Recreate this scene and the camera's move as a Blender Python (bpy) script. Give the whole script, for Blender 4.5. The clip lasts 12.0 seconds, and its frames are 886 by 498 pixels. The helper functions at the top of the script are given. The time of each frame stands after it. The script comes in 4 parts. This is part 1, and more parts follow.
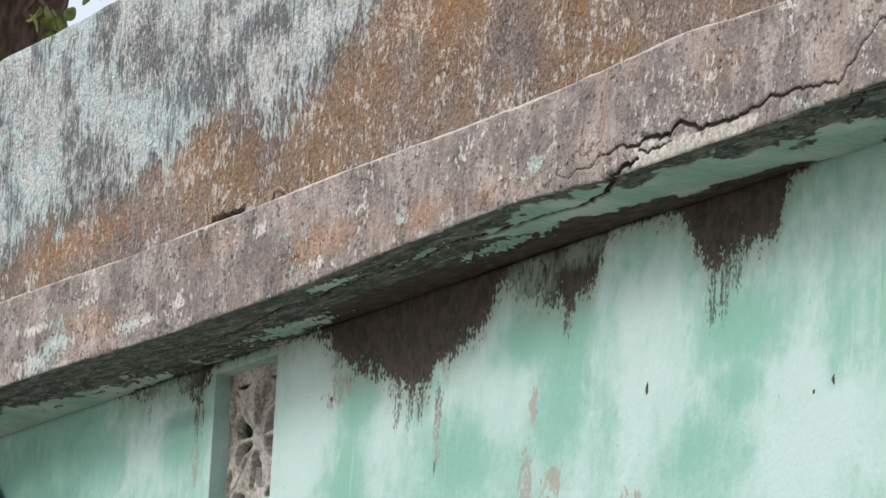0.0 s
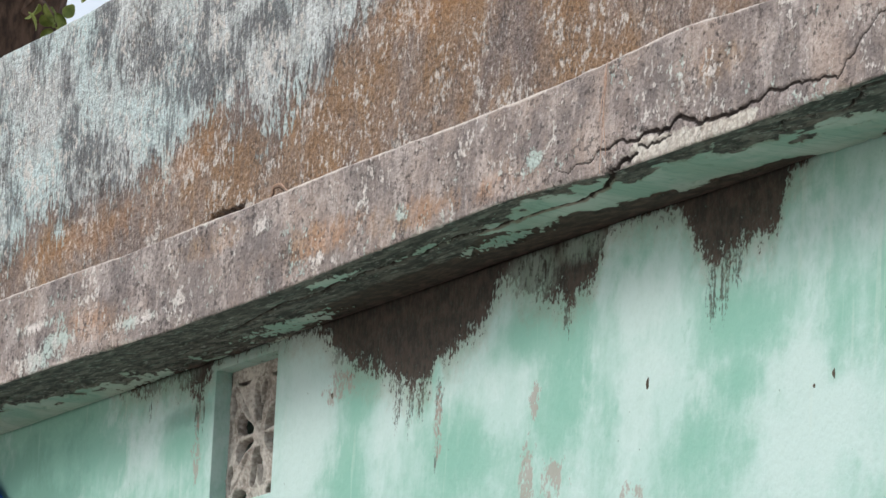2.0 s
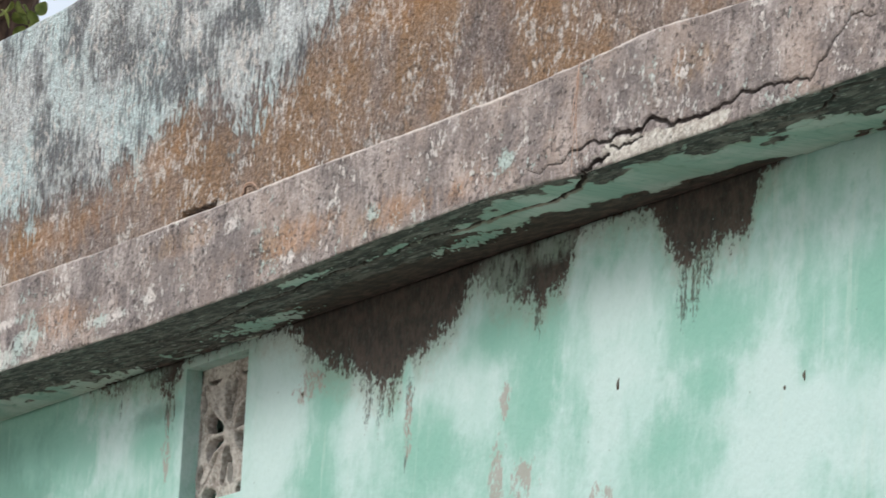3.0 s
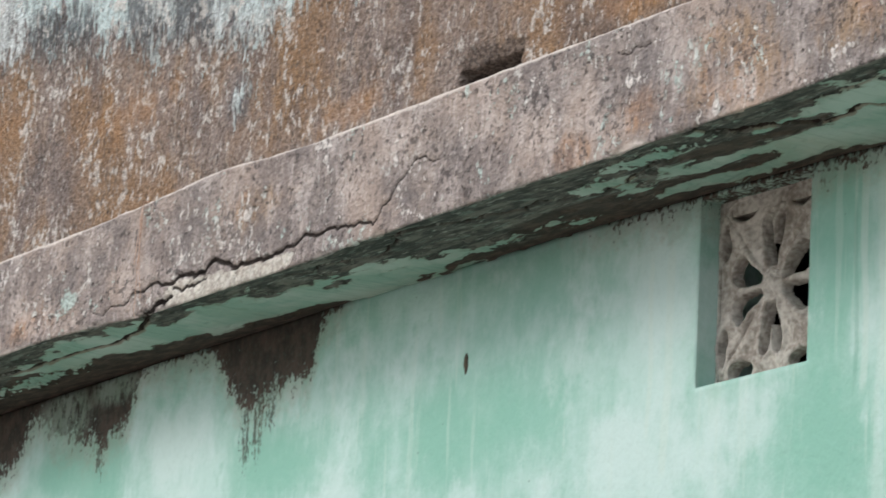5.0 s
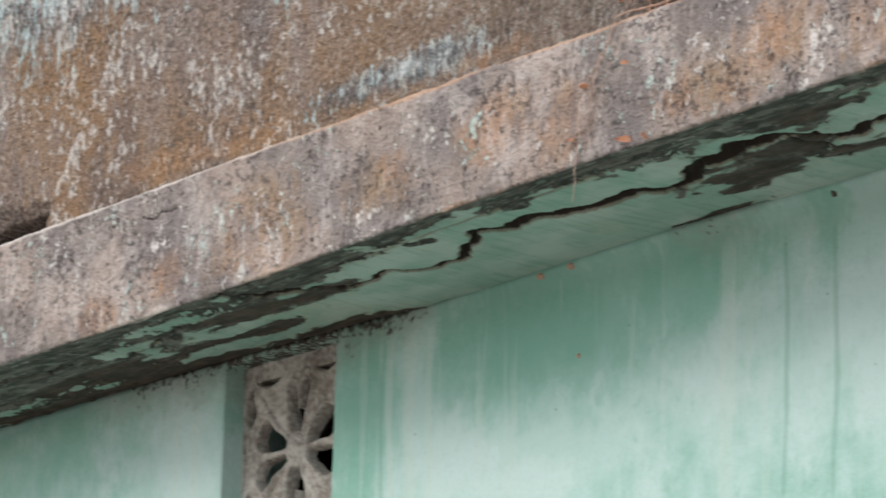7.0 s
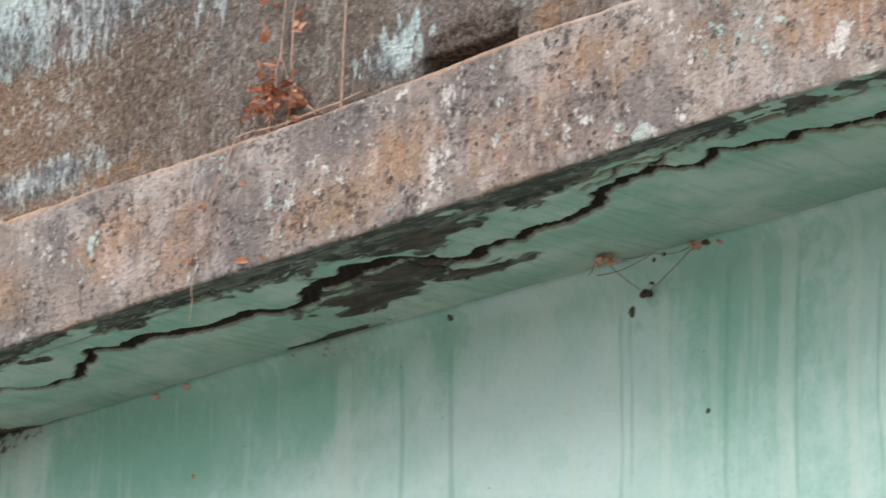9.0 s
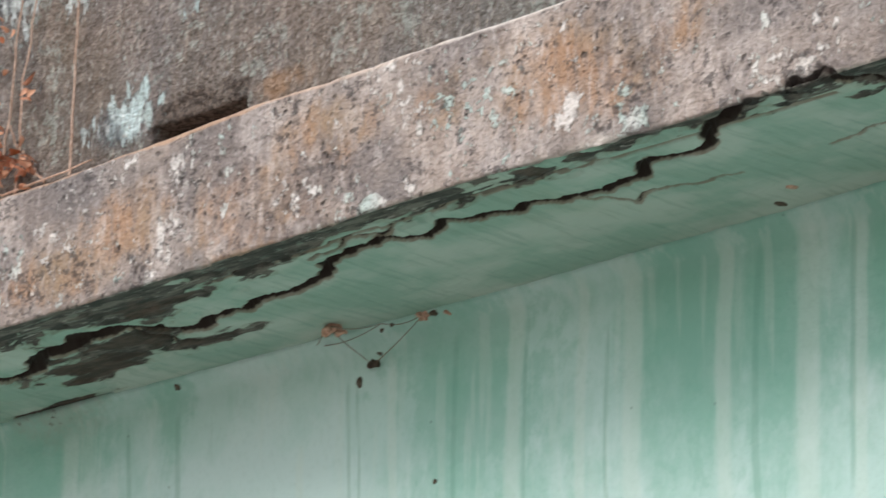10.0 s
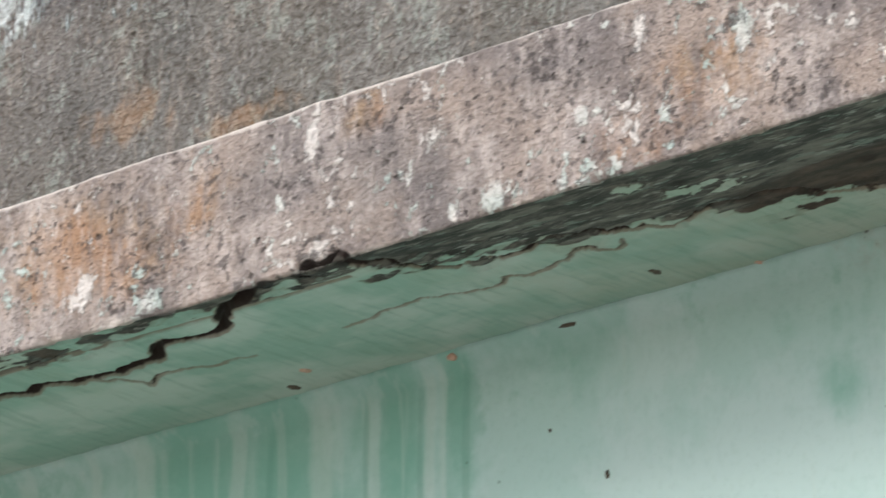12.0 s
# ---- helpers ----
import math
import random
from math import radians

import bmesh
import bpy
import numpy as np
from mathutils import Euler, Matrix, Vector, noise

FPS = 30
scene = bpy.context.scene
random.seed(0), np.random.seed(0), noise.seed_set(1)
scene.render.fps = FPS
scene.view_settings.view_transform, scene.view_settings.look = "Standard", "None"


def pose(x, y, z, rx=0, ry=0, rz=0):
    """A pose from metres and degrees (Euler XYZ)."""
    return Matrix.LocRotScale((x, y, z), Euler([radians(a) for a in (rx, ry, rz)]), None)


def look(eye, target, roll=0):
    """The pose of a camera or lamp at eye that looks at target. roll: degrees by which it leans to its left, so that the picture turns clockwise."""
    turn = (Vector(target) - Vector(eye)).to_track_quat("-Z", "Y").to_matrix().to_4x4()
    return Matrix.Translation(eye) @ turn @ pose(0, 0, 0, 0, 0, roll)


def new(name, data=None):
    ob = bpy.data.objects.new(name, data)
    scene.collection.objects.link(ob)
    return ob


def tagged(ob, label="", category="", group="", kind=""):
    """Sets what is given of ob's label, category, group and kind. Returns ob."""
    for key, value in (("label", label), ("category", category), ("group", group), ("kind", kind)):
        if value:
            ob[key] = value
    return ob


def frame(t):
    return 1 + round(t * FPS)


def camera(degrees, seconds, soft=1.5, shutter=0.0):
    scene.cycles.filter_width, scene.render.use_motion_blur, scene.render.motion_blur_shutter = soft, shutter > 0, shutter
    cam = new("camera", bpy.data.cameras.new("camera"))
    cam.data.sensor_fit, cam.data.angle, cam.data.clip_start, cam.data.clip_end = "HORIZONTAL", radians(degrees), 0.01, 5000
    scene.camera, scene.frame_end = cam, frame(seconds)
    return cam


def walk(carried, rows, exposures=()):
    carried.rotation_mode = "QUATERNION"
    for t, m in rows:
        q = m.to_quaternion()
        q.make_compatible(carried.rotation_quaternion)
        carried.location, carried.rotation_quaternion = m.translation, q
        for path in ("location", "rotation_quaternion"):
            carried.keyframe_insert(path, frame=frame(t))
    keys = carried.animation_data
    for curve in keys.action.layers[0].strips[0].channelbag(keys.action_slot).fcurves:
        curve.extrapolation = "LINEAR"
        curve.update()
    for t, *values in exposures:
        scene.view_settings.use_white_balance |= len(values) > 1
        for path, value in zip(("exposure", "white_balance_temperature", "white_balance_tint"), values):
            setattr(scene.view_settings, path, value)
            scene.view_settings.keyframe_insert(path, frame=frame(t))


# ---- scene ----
# ---------------- camera: stands on the ground and pans along the eaves
EYE = Vector((0.0, 0.0, 1.55))


def aim(yaw, pitch, roll):
    """yaw: degrees to the left of the facade's normal; pitch: upwards."""
    a, p = radians(yaw), radians(pitch)
    way = Vector((-math.sin(a) * math.cos(p), math.cos(a) * math.cos(p), math.sin(p)))
    return look(EYE, EYE + way * 10.0, roll)


cam = camera(8.965, 12.0, soft=1.5, shutter=0.3)
ROWS = [
    (0.0, 63.293, 11.948, 3.053), (0.5, 63.274, 12.008, 2.902), (1.0, 63.294, 11.967, 2.797),
    (1.5, 63.285, 11.994, 2.799), (2.0, 63.290, 11.904, 2.807), (2.5, 63.305, 11.858, 2.915),
    (2.7, 63.286, 11.860, 2.986), (4.3, 59.753, 12.959, 2.977), (4.5, 59.322, 13.175, 2.809),
    (5.0, 58.529, 13.581, 2.570), (5.5, 57.509, 14.010, 2.517), (6.0, 56.325, 14.651, 2.281),
    (6.5, 55.247, 15.162, 1.801), (7.0, 53.623, 15.430, 1.632), (7.2, 53.021, 15.428, 1.592),
    (8.8, 50.142, 16.625, 1.214), (9.0, 49.616, 16.760, 1.350), (9.5, 48.241, 17.084, 1.171),
    (10.0, 46.746, 17.523, 0.846), (10.5, 45.639, 17.921, 0.685), (11.0, 44.571, 18.499, 0.430),
    (11.5, 43.148, 18.942, -0.033), (12.0, 41.560, 19.397, -0.387)]
walk(cam, [(t, aim(y, p, r)) for t, y, p, r in ROWS], exposures=[(0.0, 0.0), (2.7, 0.0), (6.0, 0.02), (9.0, 0.12), (12.0, 0.26)])

# ---------------- light: bright hazy daylight
world = bpy.data.worlds.new("hazy_sky")
scene.world = world
world.use_nodes = True
wn = world.node_tree
sky = wn.nodes.new("ShaderNodeTexSky")
sky.sky_type, sky.sun_disc = "NISHITA", False
sky.sun_elevation, sky.sun_rotation = radians(36), radians(204)
sky.dust_density, sky.air_density = 2.4, 1.0
haze = wn.nodes.new("ShaderNodeMix")      # thin even cloud before the blue
haze.data_type = "RGBA"
haze.inputs[0].default_value = 0.45
haze.inputs[7].default_value = (9.0, 9.3, 9.7, 1.0)
wn.links.new(sky.outputs[0], haze.inputs[6])
wn.links.new(haze.outputs[2], wn.nodes["Background"].inputs[0])
wn.nodes["Background"].inputs[1].default_value = 0.15
sun = new("sun", bpy.data.lights.new("sun", "SUN"))
sun.data.energy, sun.data.angle, sun.data.color = 1.5, radians(22), (1.0, 0.975, 0.95)
SUN_FROM = Vector((-0.33, -0.74, 0.59))
sun.matrix_world = look(SUN_FROM * 30, (0, 0, 0))

# ---------------- small tools
def srgb(r, g, b):
    return tuple(((c / 255 + 0.055) / 1.055) ** 2.4 if c > 10 else c / 255 / 12.92 for c in (r, g, b)) + (1.0,)


class Mat:
    """Node building in a few words."""

    def __init__(self, name, rough=0.9):
        self.m = bpy.data.materials.new(name)
        self.m.use_nodes = True
        self.t = self.m.node_tree
        self.b = self.t.nodes["Principled BSDF"]
        self.b.inputs["Roughness"].default_value = rough
        self.b.inputs["Specular IOR Level"].default_value = 0.25
        self.co = self.t.nodes.new("ShaderNodeTexCoord").outputs["Object"]

    def put(self, sock, v):
        if isinstance(v, bpy.types.NodeSocket):
            self.t.links.new(v, sock)
        else:
            sock.default_value = v

    def noise(self, size, stretch=(1, 1, 1), detail=4.0, rough=0.55, shift=0.0, distort=0.0):
        """Noise with features of about size metres, drawn out by stretch."""
        mp = self.t.nodes.new("ShaderNodeMapping")
        self.t.links.new(self.co, mp.inputs[0])
        mp.inputs["Location"].default_value = (shift, shift * 1.7, shift * 0.6)
        mp.inputs["Scale"].default_value = tuple(1.0 / (size * s) for s in stretch)
        n = self.t.nodes.new("ShaderNodeTexNoise")
        self.t.links.new(mp.outputs[0], n.inputs["Vector"])
        n.inputs["Scale"].default_value = 1.0
        n.inputs["Detail"].default_value, n.inputs["Roughness"].default_value = detail, rough
        n.inputs["Distortion"].default_value = distort
        return n.outputs["Fac"]

    def cells(self, size, stretch=(1, 1, 1), shift=0.0):
        mp = self.t.nodes.new("ShaderNodeMapping")
        self.t.links.new(self.co, mp.inputs[0])
        mp.inputs["Location"].default_value = (shift, shift, shift)
        mp.inputs["Scale"].default_value = tuple(1.0 / (size * s) for s in stretch)
        n = self.t.nodes.new("ShaderNodeTexVoronoi")
        self.t.links.new(mp.outputs[0], n.inputs["Vector"])
        n.inputs["Scale"].default_value = 1.0
        return n.outputs["Distance"]

    def attr(self, name):
        n = self.t.nodes.new("ShaderNodeAttribute")
        n.attribute_name = name
        return n.outputs["Fac"]

    def axis(self, k):
        n = self.t.nodes.new("ShaderNodeSeparateXYZ")
        self.t.links.new(self.co, n.inputs[0])
        return n.outputs[k]

    def op(self, kind, a, b=0.0, c=0.0):
        n = self.t.nodes.new("ShaderNodeMath")
        n.operation = kind
        for s, v in zip(n.inputs, (a, b, c)):
            self.put(s, v)
        return n.outputs[0]

    def step(self, v, lo, hi, out_lo=0.0, out_hi=1.0):
        n = self.t.nodes.new("ShaderNodeMapRange")
        n.interpolation_type = "SMOOTHSTEP"
        for s, x in zip(n.inputs, (v, lo, hi, out_lo, out_hi)):
            self.put(s, x)
        return n.outputs[0]

    def mix(self, fac, a, b):
        n = self.t.nodes.new("ShaderNodeMix")
        n.data_type = "RGBA"
        self.put(n.inputs["Factor"], fac)
        self.put(n.inputs[6], a)
        self.put(n.inputs[7], b)
        return n.outputs[2]

    def add(self, *vs):
        out = vs[0]
        for v in vs[1:]:
            out = self.op("ADD", out, v)
        return out

    def mul(self, a, b):
        return self.op("MULTIPLY", a, b)

    def gain(self, color, value, sat=1.0):
        n = self.t.nodes.new("ShaderNodeHueSaturation")
        n.inputs["Saturation"].default_value, n.inputs["Value"].default_value = sat, value
        self.put(n.inputs["Color"], color)
        return n.outputs[0]

    def done(self, color, height=None, depth=0.002, rough=None):
        self.put(self.b.inputs["Base Color"], color)
        if rough is not None:
            self.put(self.b.inputs["Roughness"], rough)
        if height is not None:
            n = self.t.nodes.new("ShaderNodeBump")
            n.inputs["Distance"].default_value = depth
            self.put(n.inputs["Height"], height)
            self.t.links.new(n.outputs[0], self.b.inputs["Normal"])
        return self.m


def plain(name, color, color2, size=0.02, rough=0.8, depth=0.001, stretch=(1, 1, 1)):
    m = Mat(name, rough)
    n = m.noise(size, stretch)
    big = m.noise(size * 9, stretch, shift=3.0)
    return m.done(m.mix(m.step(m.add(m.mul(n, 0.6), m.mul(big, 0.5)), 0.4, 0.7), color, color2), n, depth)


# ---------------- materials
def weathered_plaster():
    """Band of the slab: grey-mauve cement with ochre growth, lime spots and pits."""
    m = Mat("weathered_cement_band", 0.95)
    base = m.mix(m.step(m.noise(0.32, (1, 1, 0.9), 5, 0.6), 0.38, 0.62), srgb(166, 152, 143), srgb(142, 134, 130))
    ragged = m.add(m.mul(m.add(m.noise(0.10, (1, 1, 1.5), 6, 0.66, 7.0), -0.5), 2.4), m.mul(m.add(m.noise(0.022, (1, 1, 2.0), 4, 0.65, 1.0), -0.5), 1.4))
    ochre = m.step(m.add(m.attr("ochre"), ragged), -0.40, 0.45)
    comb = m.noise(0.030, (1, 1, 3.6), 5, 0.66, 37.0)
    ochre = m.mul(ochre, m.step(comb, 0.34, 0.60, 0.45, 1.0))
    base = m.mix(m.mul(ochre, 0.76), base, m.mix(m.step(m.noise(0.25, (1, 1, 1), 3, 0.5, 3.0), 0.4, 0.6), srgb(170, 130, 96), srgb(152, 126, 96)))
    damp = m.step(m.add(m.noise(0.20, (1, 1, 0.9), 5, 0.62, 21.0), m.mul(m.noise(0.025, (1, 1, 1.2), 4, 0.65, 2.0), 0.34)), 0.60, 0.78)
    base = m.mix(m.mul(damp, 0.58), base, srgb(108, 103, 104))
    pale = m.step(m.add(m.noise(0.15, (1, 1, 1.4), 5, 0.62, 83.0), m.mul(m.noise(0.028, (1, 1, 2.2), 5, 0.66, 31.0), 0.50)), 0.72, 0.92)
    base = m.mix(m.mul(pale, 0.48), base, srgb(206, 196, 191))
    base = m.mix(m.mul(m.step(comb, 0.54, 0.68), 0.40), base, srgb(208, 198, 193))
    base = m.mix(m.mul(m.step(comb, 0.46, 0.34), 0.34), base, srgb(104, 96, 94))
    # spots and larger scabs of lime
    cluster = m.noise(0.22, (1, 1, 0.8), 3, 0.5, 13.0)
    spots = m.noise(0.024, (1, 1, 1.2), 5, 0.66, 4.0)
    lime = m.step(m.add(spots, m.mul(cluster, 0.45)), 0.815, 0.870)
    lime = m.op("MAXIMUM", lime, m.step(m.add(m.attr("scabs"), m.mul(m.add(m.noise(0.045, (1, 1, 1.5), 6, 0.7, 77.0), -0.5), 3.4), m.mul(m.add(m.noise(0.014, (1, 1, 1.4), 4, 0.7, 78.0), -0.5), 2.6)), 0.20, 0.55))
    tint = m.step(m.noise(0.30, (1, 1, 2), 4, 0.6, 41.0), 0.46, 0.60)
    base = m.mix(m.mul(lime, 0.85), base, m.mix(tint, srgb(224, 219, 214), srgb(188, 206, 200)))
    # black lichen specks and pits
    specks = m.step(m.add(m.noise(0.020, (1, 1, 0.9), 4, 0.7, 71.0), m.mul(m.noise(0.15, (1, 1, 1), 3, 0.5, 9.0), 0.45)), 0.795, 0.86)
    base = m.mix(m.mul(specks, 0.70), base, srgb(64, 60, 60))
    pits = m.step(m.add(m.cells(0.034, (1, 1, 0.9)), m.mul(m.add(m.noise(0.011, (1, 1, 1), 3, 0.6, 14.0), -0.5), 0.55)), 0.06, 0.20)
    pit = m.mul(m.op("SUBTRACT", 1.0, pits), m.step(m.noise(0.10, (1, 1, 1), 3, 0.5, 9.0), 0.48, 0.58))
    base = m.mix(m.mul(pit, 0.55), base, srgb(70, 64, 62))
    grit = m.noise(0.015, (1, 1, 0.9), 3, 0.62, 2.0)
    base = m.mix(m.mul(m.step(grit, 0.48, 0.32), 0.36), base, srgb(82, 74, 70))
    base = m.mix(m.mul(m.step(grit, 0.58, 0.70), 0.34), base, srgb(204, 196, 191))
    # freshly broken cement under the crack, lime-washed rim of the ledge
    spall = m.step(m.add(m.attr("spall"), m.mul(m.add(m.noise(0.03, (1, 1, 1), 5, 0.65), -0.5), 2.4)), -0.05, 0.15)
    base = m.mix(m.mul(spall, 0.75), base, m.mix(m.step(m.noise(0.02, (1, 1, 1), 4, 0.65, 8.0), 0.4, 0.6), srgb(176, 170, 160), srgb(222, 220, 210)))
    rim = m.step(m.add(m.attr("rim"), m.mul(m.add(m.noise(0.30, (1, 1, 1), 5, 0.65, 5.0), -0.5), 3.0)), 0.3, 0.9)
    base = m.mix(m.mul(rim, 0.70), base, m.mix(m.mul(m.step(m.axis(0), -10.6, -9.8), m.step(m.axis(0), -7.3, -8.1)), srgb(226, 218, 210), srgb(196, 160, 132)))
    crack = m.step(m.attr("crack"), -0.38, -0.06)
    base = m.mix(m.mul(crack, 0.92), base, srgb(40, 34, 32))
    high = m.add(m.mul(grit, 0.7), m.noise(0.050, (1, 1, 1.1), 6, 0.70), m.mul(lime, 0.20), m.mul(pit, -0.9))
    return m.done(m.gain(base, 1.03, 1.02), high, 0.015)


def parapet_plaster():
    """Ochre-brown bare plaster below, streaked pale lime wash above."""
    m = Mat("streaked_limewash_plaster", 0.95)
    bare = m.mix(m.step(m.noise(0.45, (1, 1, 1.3), 5, 0.6, 3.0), 0.40, 0.60), srgb(146, 118, 92), srgb(146, 132, 124))
    bare = m.mix(m.mul(m.step(m.noise(0.12, (1, 1, 2), 5, 0.65, 8.0), 0.48, 0.66), 0.55), bare, srgb(154, 122, 88))
    bare = m.mix(m.mul(m.step(m.noise(0.22, (1, 1, 2.0), 5, 0.64, 28.0), 0.52, 0.64), 0.62), bare, srgb(110, 100, 98))
    bare = m.mix(m.mul(m.attr("grey"), 0.72), bare, m.mix(m.step(m.noise(0.3, (1, 1, 1.4), 5, 0.62, 51.0), 0.4, 0.6), srgb(128, 121, 118), srgb(98, 95, 92)))
    bare = m.mix(m.mul(m.attr("green"), 0.50), bare, m.mix(m.step(m.noise(0.14, (1, 1, 1.2), 5, 0.62, 57.0), 0.4, 0.6), srgb(134, 138, 134), srgb(108, 114, 111)))
    streaky = m.noise(0.030, (1, 1, 5), 5, 0.66, 36.0)
    bare = m.mix(m.mul(m.step(streaky, 0.54, 0.66), 0.30), bare, srgb(184, 172, 160))
    wash = m.attr("wash")
    streak = m.noise(0.022, (1, 1, 3.2), 7, 0.76, 6.0)
    wide = m.noise(0.12, (1, 1, 1.6), 5, 0.64, 12.0)
    cover = m.add(m.mul(wash, 0.75), m.mul(m.add(streak, -0.5), 3.0), m.mul(m.add(wide, -0.5), 1.9))
    lime = m.step(cover, 0.05, 0.14)
    dark = m.step(m.add(m.noise(0.20, (1, 1, 1.5), 4, 0.6, 33.0), m.mul(m.noise(0.016, (1, 1, 5), 5, 0.68, 15.0), 0.55)), 0.74, 0.90)
    slate = m.step(m.add(m.attr("slate"), m.mul(m.add(m.noise(0.016, (1, 1, 5), 5, 0.68, 15.0), -0.5), 2.8), m.mul(m.add(m.noise(0.07, (1, 1, 2), 4, 0.6, 5.0), -0.5), 1.6)), 0.05, 0.6)
    dark = m.op("MAXIMUM", dark, slate)
    washc = m.mix(m.step(m.noise(0.05, (1, 1, 3), 5, 0.65, 19.0), 0.36, 0.62), srgb(226, 234, 234), srgb(190, 198, 197))
    washc = m.mix(m.step(m.noise(0.5, (1, 1, 1), 3, 0.5, 25.0), 0.45, 0.62), washc, srgb(204, 226, 226))
    under = m.mix(m.step(wash, -0.2, 0.4), bare, srgb(134, 126, 124))
    base = m.mix(m.mul(lime, 0.86), under, washc)
    base = m.mix(m.mul(m.mul(dark, m.step(wash, -0.3, 0.2)), 0.82), base, srgb(80, 84, 88))
    fibre = m.noise(0.013, (1, 1, 2.2), 4, 0.7, 91.0)
    base = m.mix(m.mul(m.step(fibre, 0.50, 0.36), m.step(wash, -0.3, 0.3, 0.2, 0.62)), base, srgb(112, 112, 114))
    base = m.mix(m.mul(m.step(fibre, 0.54, 0.66), m.step(wash, -0.3, 0.3, 0.2, 0.60)), base, srgb(226, 230, 228))
    specks = m.step(m.add(m.noise(0.022, (1, 1, 1.5), 5, 0.68, 44.0), m.mul(m.noise(0.16, (1, 1, 1.4), 2, 0.5, 4.0), 0.50)), 0.815, 0.875)
    base = m.mix(m.mul(specks, m.step(m.attr("grey"), 0.0, 1.0, 0.75, 0.40)), base, m.mix(m.attr("grey"), srgb(214, 210, 204), srgb(176, 186, 178)))
    soot = m.step(m.add(m.noise(0.013, (1, 1, 1.8), 4, 0.7, 74.0), m.mul(m.noise(0.25, (1, 1, 1), 3, 0.5, 19.0), 0.45)), 0.80, 0.87)
    base = m.mix(m.mul(soot, 0.62), base, srgb(74, 70, 68))
    grit = m.noise(0.015, (1, 1, 0.9), 3, 0.64, 2.0)
    base = m.mix(m.mul(m.step(grit, 0.52, 0.34), m.step(lime, 0.0, 1.0, 0.52, 0.20)), base, srgb(76, 64, 55))
    base = m.mix(m.mul(m.step(grit, 0.58, 0.70), 0.30), base, srgb(206, 192, 176))
    rust = m.step(m.add(m.attr("rust"), m.mul(m.add(m.noise(0.06, (1, 1, 1.6), 6, 0.68), -0.5), 3.2)), 0.1, 0.9)
    base = m.mix(m.mul(rust, 0.28), base, srgb(186, 136, 84))
    # dirt and deep shade inside the drain slots, both put into the colour
    hole = m.step(m.add(m.attr("hole"), m.mul(m.add(m.noise(0.03, (1, 1, 1), 5, 0.65), -0.5), 1.4)), -0.35, 0.25)
    base = m.mix(m.mul(hole, 0.92), base, srgb(44, 37, 34))
    chipped = m.step(m.add(m.attr("chipped"), m.mul(m.add(m.noise(0.022, (1, 1, 1), 5, 0.7, 3.0), -0.5), 2.4)), 0.0, 0.5)
    base = m.mix(m.mul(chipped, 0.78), base, m.mix(m.step(m.noise(0.012, (1, 1, 1), 4, 0.7, 6.0), 0.42, 0.6), srgb(58, 50, 46), srgb(118, 106, 98)))
    high = m.add(m.mul(grit, 0.9), m.noise(0.045, (1, 1, 1.1), 6, 0.72), m.mul(lime, 0.30))
    return m.done(m.gain(base, 1.07, 1.0), high, 0.022)


